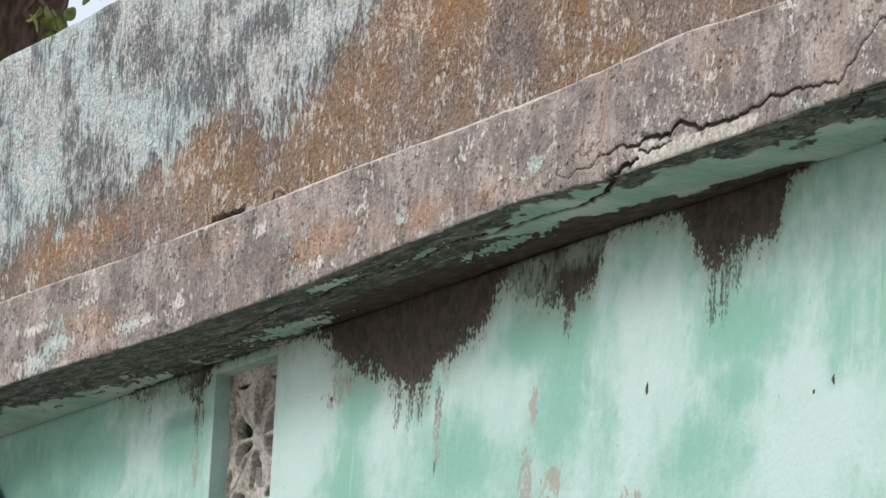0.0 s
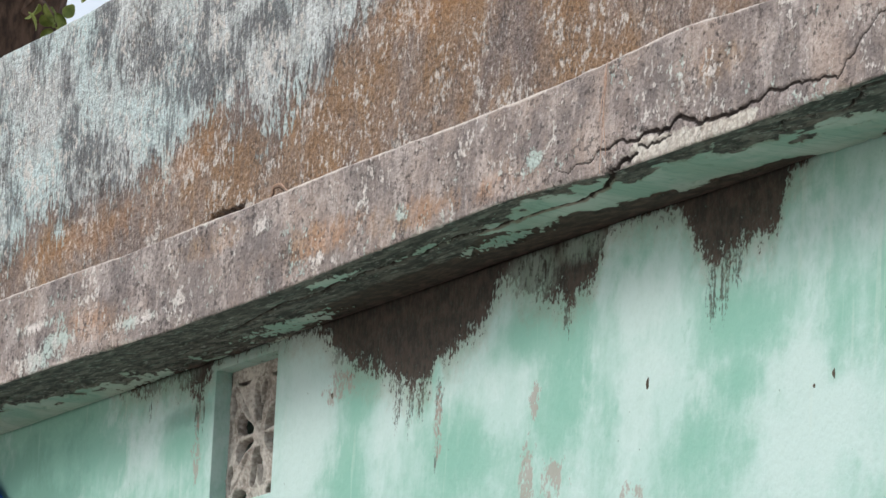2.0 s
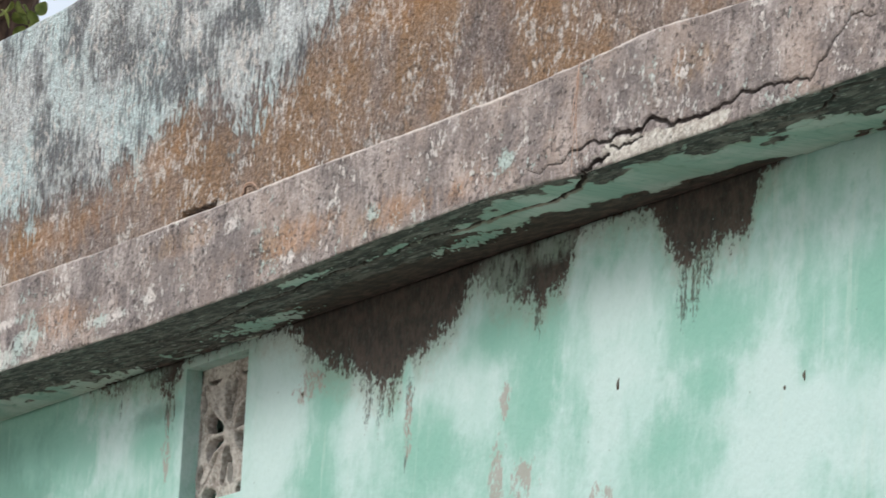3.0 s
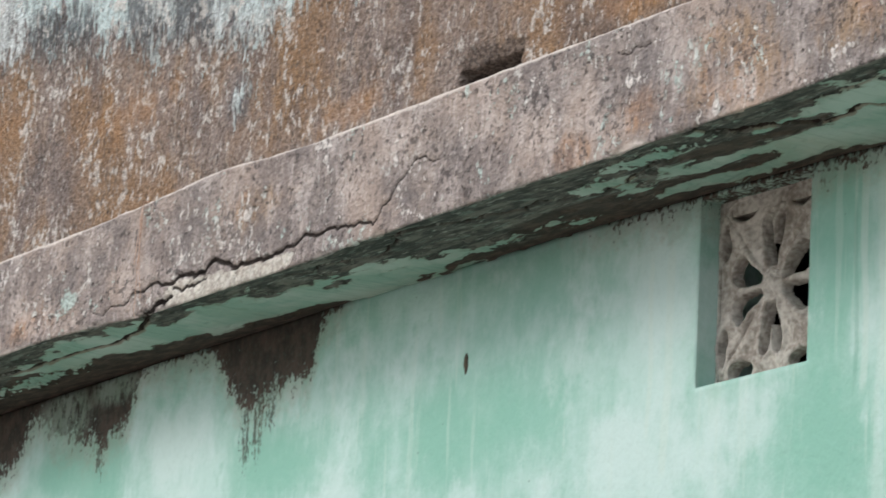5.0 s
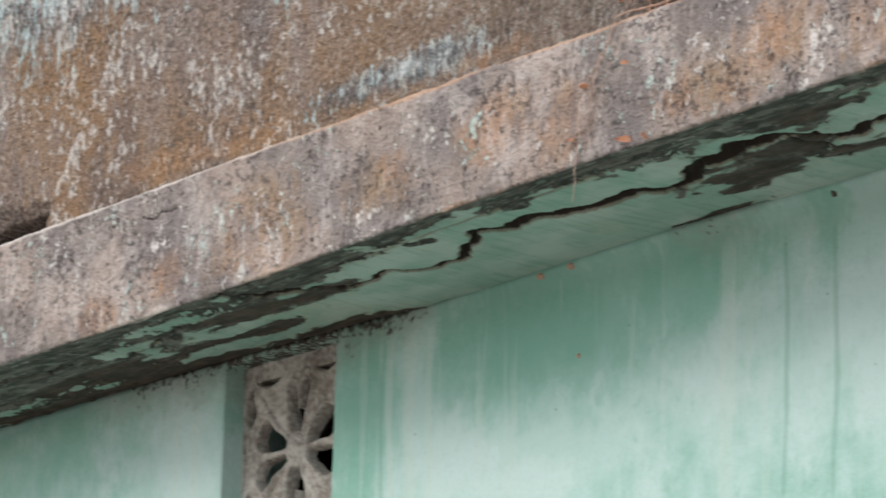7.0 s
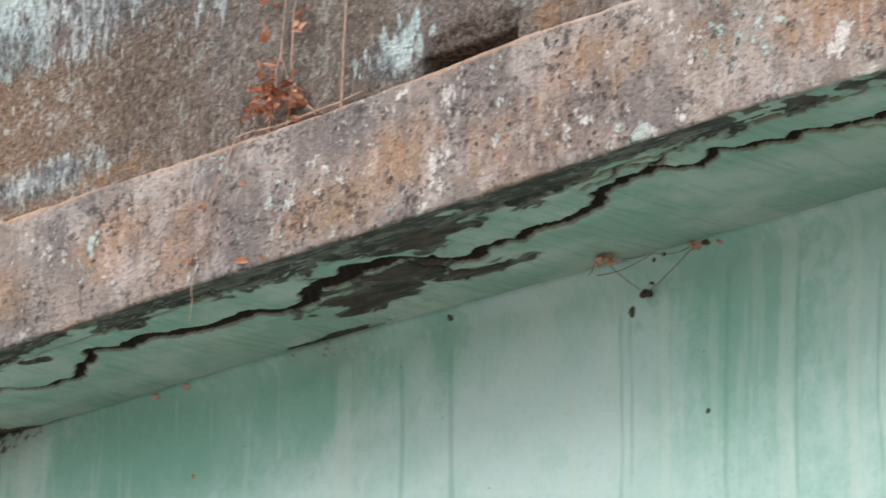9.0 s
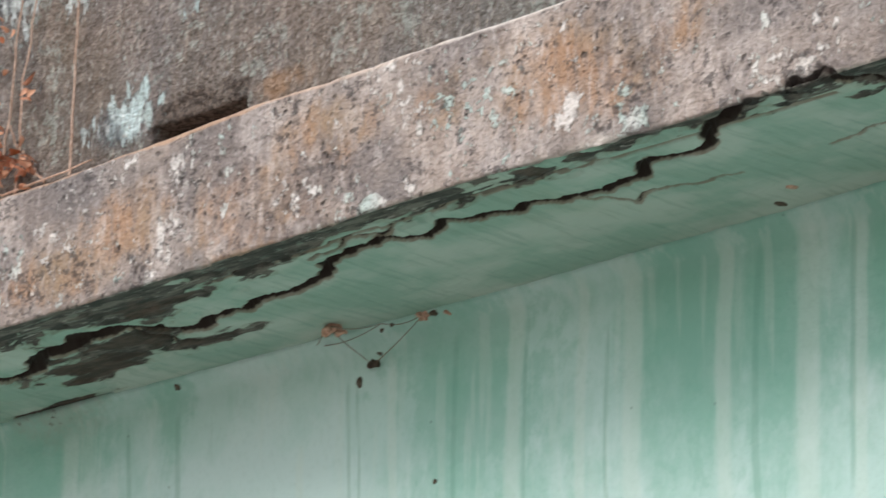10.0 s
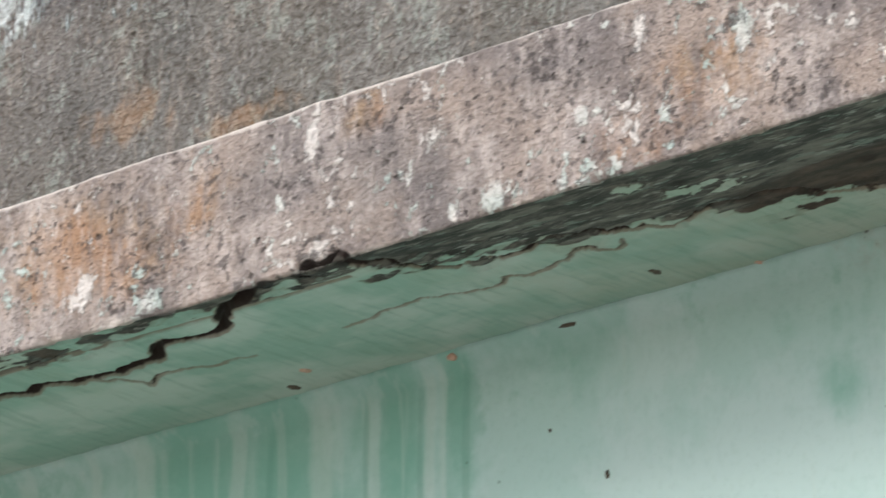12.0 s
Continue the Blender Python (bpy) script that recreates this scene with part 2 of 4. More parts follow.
def teal_wall():
    """Chalky teal limewash: bleached and deep patches, runs, soot-black damp stains under the slab."""
    m = Mat("faded_teal_limewash", 0.85)
    cloud = m.noise(0.13, (1, 1, 1.0), 6, 0.62, 46.0)
    fine = m.noise(0.012, (1, 1, 1.3), 4, 0.6, 1.0)
    tone = m.add(m.mul(m.add(m.noise(0.45, (1, 1, 1.0), 5, 0.58, 2.0), -0.5), 0.9), m.mul(m.add(m.noise(0.05, (1, 1, 2.6), 4, 0.6, 5.0), -0.5), 0.45), m.attr("faded"),
                 m.mul(m.add(cloud, -0.5), 0.8), m.mul(m.attr("tint"), -0.17))
    base = m.mix(m.step(tone, -0.26, 0.30), srgb(140, 188, 173), srgb(180, 210, 204))
    deep = m.step(m.add(m.mul(m.attr("tint"), 0.8), m.mul(m.add(cloud, -0.5), 3.6), m.mul(m.add(m.noise(0.035, (1, 1, 1.4), 6, 0.70, 16.0), -0.5), 3.0)), 0.25, 0.85)
    base = m.mix(m.mul(deep, 0.40), base, srgb(126, 180, 162))
    chalk = m.step(m.add(m.noise(0.22, (1, 1, 1.2), 6, 0.64, 66.0), m.mul(m.noise(0.02, (1, 1, 2), 4, 0.6, 17.0), 0.22), m.mul(m.attr("tint"), -0.12)), 0.62, 0.80)
    base = m.mix(m.mul(chalk, 0.50), base, srgb(200, 220, 218))
    # darker grey-green in ragged patches, mostly at the far left end
    far_patch = m.step(m.add(m.attr("far_dark"), m.mul(m.add(m.noise(0.18, (1, 1, 1.1), 6, 0.66, 87.0), -0.5), 2.2)), 0.0, 0.8)
    base = m.mix(m.mul(far_patch, 0.55), base, srgb(96, 138, 124))
    # runs of pale wash and thin dark trickles
    edge = m.mul(m.add(m.noise(0.03, (1, 1, 4), 4, 0.6, 23.0), -0.5), 0.9)
    run = m.step(m.add(m.attr("pale_runs"), edge), 0.0, 0.55)
    run = m.op("MAXIMUM", run, m.mul(m.step(m.add(m.noise(0.045, (1, 1, 14), 3, 0.55, 23.0), m.mul(m.noise(0.8, (1, 1, 1), 2, 0.5, 3.0), 0.25), m.attr("runs")), 0.73, 0.82), 0.6))
    base = m.mix(m.mul(run, 0.50), base, srgb(194, 214, 206))
    trickle = m.step(m.add(m.attr("dark_runs"), edge), 0.0, 0.6)
    trickle = m.op("MAXIMUM", trickle, m.mul(m.step(m.add(m.noise(0.022, (1, 1, 18), 3, 0.6, 53.0), m.attr("runs")), 0.72, 0.80), 0.6))
    base = m.mix(m.mul(trickle, 0.34), base, srgb(108, 158, 140))
    # damp stains
    sd, tuft = m.attr("stain"), m.noise(0.014, (1, 1, 3.2), 5, 0.7, 11.0)
    clump = m.noise(0.055, (1, 1, 0.9), 6, 0.68, 9.0)
    ragged = m.add(sd, m.mul(m.add(tuft, -0.5), 1.3), m.mul(m.add(clump, -0.5), 2.0), m.mul(m.add(fine, -0.5), 1.9))
    halo = m.step(m.add(sd, m.mul(m.add(clump, -0.5), 2.0), m.mul(m.add(fine, -0.5), 1.0)), -0.9, 0.1)
    base = m.mix(m.mul(halo, 0.34), base, srgb(152, 142, 124))
    stain = m.step(ragged, -0.02, 0.36)
    worn = m.mul(m.attr("thin"), m.step(m.add(m.mul(clump, 0.6), m.mul(tuft, 0.6)), 0.48, 0.66))
    stain = m.mul(stain, m.op("SUBTRACT", 1.0, m.mul(worn, 0.55)))
    trail = m.noise(0.013, (1, 1, 9), 4, 0.62, 97.0)
    stain = m.op("MAXIMUM", stain, m.mul(m.step(m.add(m.attr("drip"), m.mul(m.add(trail, -0.5), 2.6), m.mul(m.add(fine, -0.5), 2.2)), 0.22, 0.75), 0.82))
    soot = m.mix(m.step(m.add(m.mul(clump, 0.6), m.mul(tuft, 0.5)), 0.44, 0.68), srgb(45, 37, 34), srgb(78, 64, 57))
    base = m.mix(m.mul(stain, 0.96), base, soot)
    bare = m.step(m.add(m.attr("bare"), m.mul(m.add(m.noise(0.045, (1, 1, 1.4), 6, 0.7, 3.0), -0.5), 3.0), m.mul(m.add(fine, -0.5), 2.0)), 0.10, 0.45)
    base = m.mix(m.mul(bare, 0.72), base, srgb(160, 146, 138))
    dots = m.mul(m.op("SUBTRACT", 1.0, m.step(m.cells(0.075, (1, 1, 1.0)), 0.02, 0.06)), m.step(m.noise(0.3, (1, 1, 1), 2, 0.5, 6.0), 0.50, 0.55))
    base = m.mix(m.mul(dots, 0.60), base, srgb(96, 122, 110))
    base = m.mix(m.mul(m.step(fine, 0.5, 0.34), 0.07), base, srgb(112, 158, 140))
    high = m.add(m.noise(0.05, (1, 1, 1), 4), m.mul(fine, 0.5), m.mul(stain, 0.20))
    return m.done(base, high, 0.0032)


def teal_soffit():
    """Underside of the slab: teal paint flaking off to black mould."""
    m = Mat("flaking_teal_paint", 0.85)
    along = (3.5, 1.0, 1.0)
    tone = m.noise(0.16, (1.6, 1, 1), 4, 0.55, 4.0)
    base = m.mix(m.step(tone, 0.40, 0.64), srgb(142, 172, 157), srgb(174, 190, 179))
    worn = m.step(m.add(m.noise(0.30, (1, 1, 1), 4, 0.6, 33.0), m.mul(m.step(m.axis(0), -6.6, -5.6), 0.30)), 0.50, 0.80)
    base = m.mix(m.mul(worn, 0.55), base, srgb(166, 172, 154))
    brush = m.noise(0.02, (1, 7, 1), 4, 0.6, 8.0)
    base = m.mix(m.mul(m.step(brush, 0.52, 0.66), 0.30), base, srgb(166, 188, 178))
    base = m.mix(m.mul(m.step(brush, 0.48, 0.36), 0.25), base, srgb(96, 134, 118))
    n1, n2 = m.noise(0.022, along, 5, 0.68, 1.0), m.noise(0.09, (2.6, 1, 1), 4, 0.62, 14.0)
    sd = m.attr("mould")
    ragged = m.add(sd, m.mul(m.add(n1, -0.5), 1.5), m.mul(m.add(n2, -0.5), 2.7))
    mould = m.step(ragged, 0.0, 0.10)
    edge = m.step(ragged, -0.30, 0.0)
    base = m.mix(m.mul(edge, 0.35), base, srgb(120, 120, 96))
    black = m.mix(m.step(n1, 0.40, 0.66), srgb(50, 48, 46), srgb(100, 95, 88))
    black = m.mix(m.mul(m.step(m.noise(0.02, along, 4, 0.65, 40.0), 0.57, 0.63), 0.55), black, srgb(128, 142, 132))
    black = m.mix(m.mul(m.step(m.noise(0.032, (5, 1, 1), 5, 0.66, 48.0), 0.53, 0.58), 0.55), black, srgb(122, 118, 110))
    black = m.mix(m.mul(m.step(m.noise(0.014, (4, 1, 1), 4, 0.65, 44.0), 0.59, 0.66), 0.55), black, srgb(172, 172, 164))
    black = m.mix(m.mul(m.step(m.noise(0.030, (6, 1, 1), 4, 0.62, 66.0), 0.46, 0.38), 0.60), black, srgb(34, 32, 31))
    brown = m.mix(m.step(n1, 0.38, 0.70), srgb(50, 41, 37), srgb(88, 72, 63))
    dirt = m.mix(m.step(m.add(m.attr("brown"), m.mul(m.add(n2, -0.5), 1.6)), 0.2, 0.8), black, brown)
    base = m.mix(m.mul(mould, 0.95), base, dirt)
    crack = m.step(m.attr("crack"), -0.22, 0.05)
    lip = m.step(m.add(m.attr("crack"), m.mul(m.add(n1, -0.5), 1.2)), -0.75, -0.30)
    base = m.mix(m.mul(m.mul(lip, m.op("SUBTRACT", 1.0, mould)), 0.55), base, srgb(128, 92, 74))
    base = m.mix(m.mul(crack, 0.95), base, srgb(44, 34, 30))
    high = m.add(m.mul(mould, -0.5), m.mul(n1, 0.5), m.mul(brush, 0.3))
    return m.done(base, high, 0.006)


M_BAND, M_PARAPET, M_WALL, M_SOFFIT = weathered_plaster(), parapet_plaster(), teal_wall(), teal_soffit()
M_ROOF = plain("grey_roof_screed", srgb(120, 116, 110), srgb(90, 86, 82), 0.05)
M_INNER = plain("whitewashed_room", srgb(150, 150, 140), srgb(120, 118, 110), 0.08)
M_JALI = plain("dusty_cast_cement", srgb(198, 194, 186), srgb(138, 130, 122), 0.015, 0.95, 0.002)
M_GROUND = plain("dry_earth", srgb(164, 154, 146), srgb(136, 128, 120), 0.15, 0.95, 0.01)
M_BARK = plain("dark_bark", srgb(104, 84, 72), srgb(58, 48, 42), 0.03, 0.95, 0.012, (1, 1, 3))
M_LEAF = plain("green_leaf", srgb(158, 168, 98), srgb(108, 124, 64), 0.05, 0.55)
M_DRYLEAF = plain("dry_orange_leaf", srgb(224, 174, 144), srgb(190, 126, 98), 0.012, 0.9)
M_STEM = plain("dry_stem", srgb(214, 186, 168), srgb(172, 140, 120), 0.01, 0.9)
M_MUD = plain("dry_mud", srgb(208, 172, 152), srgb(158, 122, 102), 0.006, 0.95)
M_DARKMUD = plain("dark_dirt", srgb(98, 90, 78), srgb(60, 54, 48), 0.006, 0.95)
M_WEB = plain("dusty_web", srgb(150, 140, 124), srgb(110, 100, 88), 0.006, 0.95)
M_BLUE = plain("blue_plastic_sheet", srgb(28, 84, 158), srgb(18, 62, 128), 0.04, 0.45)


def mesh_part(name, bm, material, parent=None, label=""):
    me = bpy.data.meshes.new(name)
    bm.to_mesh(me)
    bm.free()
    me.materials.append(material)
    ob = new(name, me)
    if parent:
        ob.parent = parent
    return tagged(ob, label)


def part(name, bm, material, parent, label=""):
    return mesh_part(name, bm, material, parent, label)


def box(bm, x0, y0, z0, x1, y1, z1):
    m = pose((x0 + x1) / 2, (y0 + y1) / 2, (z0 + z1) / 2) @ Matrix.Diagonal((x1 - x0, y1 - y0, z1 - z0, 1))
    return bmesh.ops.create_cube(bm, size=1.0, matrix=m)


# ---------------- numpy fields
def lattice(ix, iy, seed):
    h = (ix.astype(np.int64) * 374761393 + iy.astype(np.int64) * 668265263 + seed * 974711) & 0xFFFFFFFF
    h = ((h ^ (h >> 13)) * 1274126177) & 0xFFFFFFFF
    return ((h ^ (h >> 16)) & 0xFFFF) / 65535.0


def field(x, y, seed=0, octaves=4):
    """Smooth noise about 0, in units of the lattice."""
    out, amp = np.zeros(np.broadcast(x, y).shape), 1.0
    for o in range(octaves):
        a, b = x * 2 ** o + seed * 3.7, y * 2 ** o + seed * 1.3
        ix, iy = np.floor(a), np.floor(b)
        fx, fy = a - ix, b - iy
        fx, fy = fx * fx * (3 - 2 * fx), fy * fy * (3 - 2 * fy)
        v = ((lattice(ix, iy, seed + o) * (1 - fx) + lattice(ix + 1, iy, seed + o) * fx) * (1 - fy)
             + (lattice(ix, iy + 1, seed + o) * (1 - fx) + lattice(ix + 1, iy + 1, seed + o) * fx) * fy)
        out, amp = out + (v - 0.5) * amp, amp * 0.5
    return out


def jagged(points, wild, rng, rounds=4):
    """A broken line through a few turning points: halves displaced again and again."""
    p = [np.array(q, float) for q in points]
    for _ in range(rounds):
        q = [p[0]]
        for a, b in zip(p, p[1:]):
            d = b - a
            n = np.array((-d[1], d[0], *([0.0] * (len(d) - 2))))
            q += [(a + b) / 2 + n * rng.uniform(-wild, wild), b]
        p = q
    return p


def near_line(line, gx, gy, reach=0.05):
    """(half width - distance) to a line of (x, y, half width) at the points of a grid."""
    best = np.full(gx.shape, -reach)
    col = gx[:, 0]
    for a, b in zip(line, line[1:]):
        lo, hi = min(a[0], b[0]) - reach, max(a[0], b[0]) + reach
        i, j = np.searchsorted(col, (lo, hi))
        if j <= i:
            continue
        x, y = gx[i:j], gy[i:j]
        d = b[:2] - a[:2]
        t = np.clip(((x - a[0]) * d[0] + (y - a[1]) * d[1]) / max(d @ d, 1e-9), 0, 1)
        dist = np.hypot(x - a[0] - t * d[0], y - a[1] - t * d[1])
        best[i:j] = np.maximum(best[i:j], a[2] + (b[2] - a[2]) * t - dist)
    return best


def grid_mesh(name, P, materials, slots=None, attrs=None, skip=None, wrap=False, caps=False):
    """A smooth mesh over the grid of points P (n, m, 3)."""
    n, m = P.shape[:2]
    ids = np.arange(n * m).reshape(n, m)
    if wrap:
        ids = np.c_[ids, ids[:, :1]]
    q = np.stack((ids[:-1, :-1], ids[1:, :-1], ids[1:, 1:], ids[:-1, 1:]), -1)
    keep = np.ones(q.shape[:2], bool) if skip is None else ~skip
    slot = np.zeros(q.shape[:2], np.int32) if slots is None else np.broadcast_to(slots, q.shape[:2])
    faces, slot = q[keep], slot[keep]
    me = bpy.data.meshes.new(name)
    me.vertices.add(n * m)
    me.vertices.foreach_set("co", P.astype(np.float32).ravel())
    me.loops.add(faces.size)
    me.loops.foreach_set("vertex_index", faces.astype(np.int32).ravel())
    me.polygons.add(len(faces))
    me.polygons.foreach_set("loop_start", (np.arange(len(faces)) * 4).astype(np.int32))
    for k in materials:
        me.materials.append(k)
    me.polygons.foreach_set("material_index", slot.astype(np.int32).ravel())
    me.update(calc_edges=True)
    me.shade_smooth()
    for key, v in (attrs or {}).items():
        a = me.attributes.new(key, "FLOAT", "POINT")
        a.data.foreach_set("value", np.broadcast_to(v, (n, m)).astype(np.float32).ravel())
    me.validate()
    return me


# ---------------- the house: sizes
X_LEFT, X_RIGHT, Y_BACK = -19.4, -2.0, 13.0
Y_BAND, Y_PARAPET = 7.0, 7.06           # faces of the slab's band and of the parapet
Z_SOFFIT, Z_LEDGE, Z_TOP = 4.886, 5.194, 6.112
WALL_THICK = 0.22


def wall_y(x):
    """The wall's face: straight at the far end, bending back towards the near one."""
    t = np.clip((x + 12.9) / 6.1, 0, 1)
    return 7.345 + 0.21 * t * t * (3 - 2 * t)


def curve(x, pairs, soft=7):
    """A smooth course through (x, value) pairs."""
    a = np.array(pairs)
    fine = np.interp(np.arange(a[0, 0], a[-1, 0], 0.04), a[:, 0], a[:, 1])
    k = np.hanning(soft) / np.hanning(soft).sum()
    mild = np.convolve(np.pad(fine, soft // 2, mode="edge"), k, mode="valid")
    return np.interp(x, a[0, 0] + 0.04 * np.arange(len(mild)), mild)


def bump(v, lo, hi):
    t = np.clip((v - lo) / (hi - lo), 0, 1)
    return t * t * (3 - 2 * t)


def blobs(x, z, spots):
    """Largest signed depth inside any of the ellipses (x, z, rx, rz); 1 in the middle, 0 on the rim."""
    out = np.full(np.broadcast(x, z).shape, -1.5)
    for cx, cz, rx, rz in spots:
        out = np.maximum(out, 1.0 - np.hypot((x - cx) / rx, (z - cz) / rz))
    return out


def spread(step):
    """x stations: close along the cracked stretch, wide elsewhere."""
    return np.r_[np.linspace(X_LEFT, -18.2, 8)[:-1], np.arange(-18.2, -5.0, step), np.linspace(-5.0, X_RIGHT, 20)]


rng = np.random.RandomState(7)

# cracks as (along, across, half width)
BAND_CRACK = [(-13.27, 4.944, .001), (-13.09, 4.934, .0025), (-12.96, 4.953, .004), (-12.77, 4.962, .006), (-12.69, 4.947, .009),
              (-12.48, 4.936, .0075), (-12.32, 4.930, .006), (-12.21, 4.947, .005), (-12.12, 4.962, .005), (-12.02, 4.951, .005),
              (-11.90, 4.939, .004), (-11.815, 4.934, .004), (-11.773, 4.921, .003), (-11.737, 4.963, .003), (-11.674, 5.002, .0025),
              (-11.61, 5.041, .0025), (-11.558, 5.052, .002), (-11.477, 5.03, .001)]
BAND_CHIPS = [[(-12.96, 4.893, .004), (-12.88, 4.912, .006), (-12.80, 4.914, .003)],
              [(-12.80, 4.935, .002), (-12.70, 4.928, .003), (-12.62, 4.934, .001)],
              [(-6.75, 4.866, .005), (-6.64, 4.886, .006), (-6.54, 4.900, .008), (-6.46, 4.902, .006), (-6.40, 4.878, .004)],
              [(-10.70, 5.135, .0008), (-10.62, 5.131, .0012), (-10.55, 5.124, .0005)]]
CRACK_FAR = [(-16.4, 7.1, 0.002), (-15.5, 7.15, 0.006), (-14.9, 7.12, 0.007), (-14.45, 7.12, 0.008), (-13.78, 7.136, 0.006),
    (-13.35, 7.143, 0.007), (-13.15, 7.105, 0.008), (-12.99, 7.03, 0.008), (-12.93, 6.99, 0.006)]
CRACK_MAIN_A = [(-10.41, 7.0, 0.006), (-10.34, 7.1, 0.006), (-10.2, 7.158, 0.007), (-9.95, 7.192, 0.005), (-9.86, 7.254, 0.006),
    (-9.727, 7.23, 0.008), (-9.61, 7.155, 0.008), (-9.51, 7.192, 0.013), (-9.38, 7.17, 0.014), (-9.24, 7.217, 0.013),
    (-9.11, 7.204, 0.014), (-8.99, 7.257, 0.013), (-8.82, 7.19, 0.017), (-8.68, 7.152, 0.02), (-8.55, 7.194, 0.016),
    (-8.44, 7.27, 0.013)]
CRACK_MAIN_B = [(-8.44, 7.27, 0.013), (-8.36, 7.241, 0.009), (-8.287, 7.255, 0.008), (-8.2, 7.227, 0.01), (-8.066, 7.226, 0.009),
    (-7.835, 7.136, 0.01), (-7.75, 7.132, 0.009), (-7.68, 7.186, 0.007), (-7.58, 7.131, 0.008), (-7.52, 7.173, 0.008),
    (-7.436, 7.197, 0.009), (-7.367, 7.175, 0.008), (-7.256, 7.202, 0.008)]
CRACK_MAIN_C = [(-7.256, 7.202, 0.008), (-7.11, 7.198, 0.01), (-7.005, 7.131, 0.01), (-6.86, 7.131, 0.009),
    (-6.736, 7.047, 0.013), (-6.64, 7.0, 0.013)]
CRACK_RIGHT = [(-6.47, 6.995, 0.008), (-6.44, 7.05, 0.006), (-6.38, 7.1, 0.005), (-6.08, 7.188, 0.004), (-5.9, 7.27, 0.003),
    (-5.5, 7.37, 0.002)]
CRACK_FINE_A = [(-6.71, 7.292, 0.002), (-6.56, 7.272, 0.003), (-6.43, 7.282, 0.004), (-6.357, 7.303, 0.004),
    (-6.305, 7.274, 0.004), (-6.258, 7.297, 0.004), (-6.16, 7.28, 0.004), (-6.1, 7.254, 0.004), (-6.057, 7.295, 0.004),
    (-6.01, 7.256, 0.002)]
CRACK_FINE_B = [(-7.3, 7.2, 0.004), (-7.219, 7.304, 0.004), (-7.127, 7.271, 0.004), (-7.01, 7.287, 0.0025), (-6.94, 7.3, 0.001)]
CRACK_SPUR = [(-8.6, 7.17, 0.006), (-8.56, 7.3, 0.005), (-8.52, 7.33, 0.002)]
CRACK_EDGE = [(-7.95, 7.12, 0.002), (-7.82, 7.09, 0.0025), (-7.6, 7.075, 0.002)]
CRACK_FLAKE = [(-12.3, 7.05, 0.003), (-11.9, 7.12, 0.004), (-11.5, 7.1, 0.005), (-11.1, 7.16, 0.004), (-10.7, 7.12, 0.003)]
SOFFIT_CRACKS = [CRACK_FAR, CRACK_MAIN_A, CRACK_MAIN_B, CRACK_MAIN_C, CRACK_RIGHT, CRACK_FINE_A, CRACK_FINE_B, CRACK_SPUR, CRACK_EDGE, CRACK_FLAKE]


# lime scabs on the band: (x, z, half width, half height)
BAND_SCABS = [(-8.230, 5.115, .03, .06), (-8.27, 4.99, .015, .05), (-7.16, 4.955, .05, .025), (-7.10, 4.975, .03, .035), (-6.936, 4.915, .05, .03),
              (-7.53, 4.912, .03, .025), (-7.64, 4.905, .06, .018), (-7.127, 4.953, .05, .03), (-6.51, 5.11, .02, .035), (-6.223, 5.06, .025, .03),
              (-6.184, 4.915, .02, .035), (-6.085, 4.918, .055, .032), (-6.509, 4.92, .035, .025), (-6.593, 5.02, .018, .03), (-5.883, 5.01, .02, .02),
              (-6.0, 4.97, .02, .018), (-5.753, 5.14, .022, .05), (-5.52, 5.08, .03, .05)]
BAND_SCABS += [(-10.357, 5.055, .028, .05), (-10.27, 4.926, .025, .035), (-10.61, 5.05, .05, .02), (-10.134, 4.93, .012, .04), (-9.64, 4.90, .03, .018), (-9.27, 5.11, .015, .015),
               (-16.63, 4.97, .20, .05), (-16.86, 4.93, .25, .05), (-16.05, 4.955, .20, .03), (-14.75, 4.935, .07, .025), (-14.63, 4.915, .04, .025),
               (-14.90, 4.95, .04, .015), (-14.20, 4.968, .04, .02), (-13.38, 4.985, .07, .03), (-15.14, 5.11, .09, .03), (-16.80, 5.05, .25, .03), (-15.71, 4.975, .12, .025)]
# ochre growth on the band
BAND_OCHRE = [(-7.18, 5.06, .16, .10), (-6.98, 5.03, .12, .08), (-6.84, 5.09, .10, .07), (-6.40, 5.14, .06, .04), (-5.73, 4.96, .12, .06), (-5.60, 5.02, .12, .07),
              (-8.60, 4.97, .16, .06), (-8.37, 5.03, .14, .08), (-7.99, 4.98, .18, .08), (-7.79, 5.07, .14, .07), (-7.34, 5.06, .16, .07), (-9.06, 5.0, .10, .09),
              (-10.87, 4.91, .08, .05), (-10.59, 4.98, .08, .05), (-10.23, 4.97, .20, .07), (-9.75, 5.0, .12, .07), (-9.32, 5.05, .16, .07), (-10.20, 5.06, .12, .06)]
BAND_OCHRE += [(-16.37, 5.0, .18, .06), (-14.75, 5.0, .30, .05), (-14.09, 4.96, .22, .05), (-13.61, 4.95, .14, .05), (-12.37, 5.07, .12, .05), (-15.48, 5.12, .25, .04)]


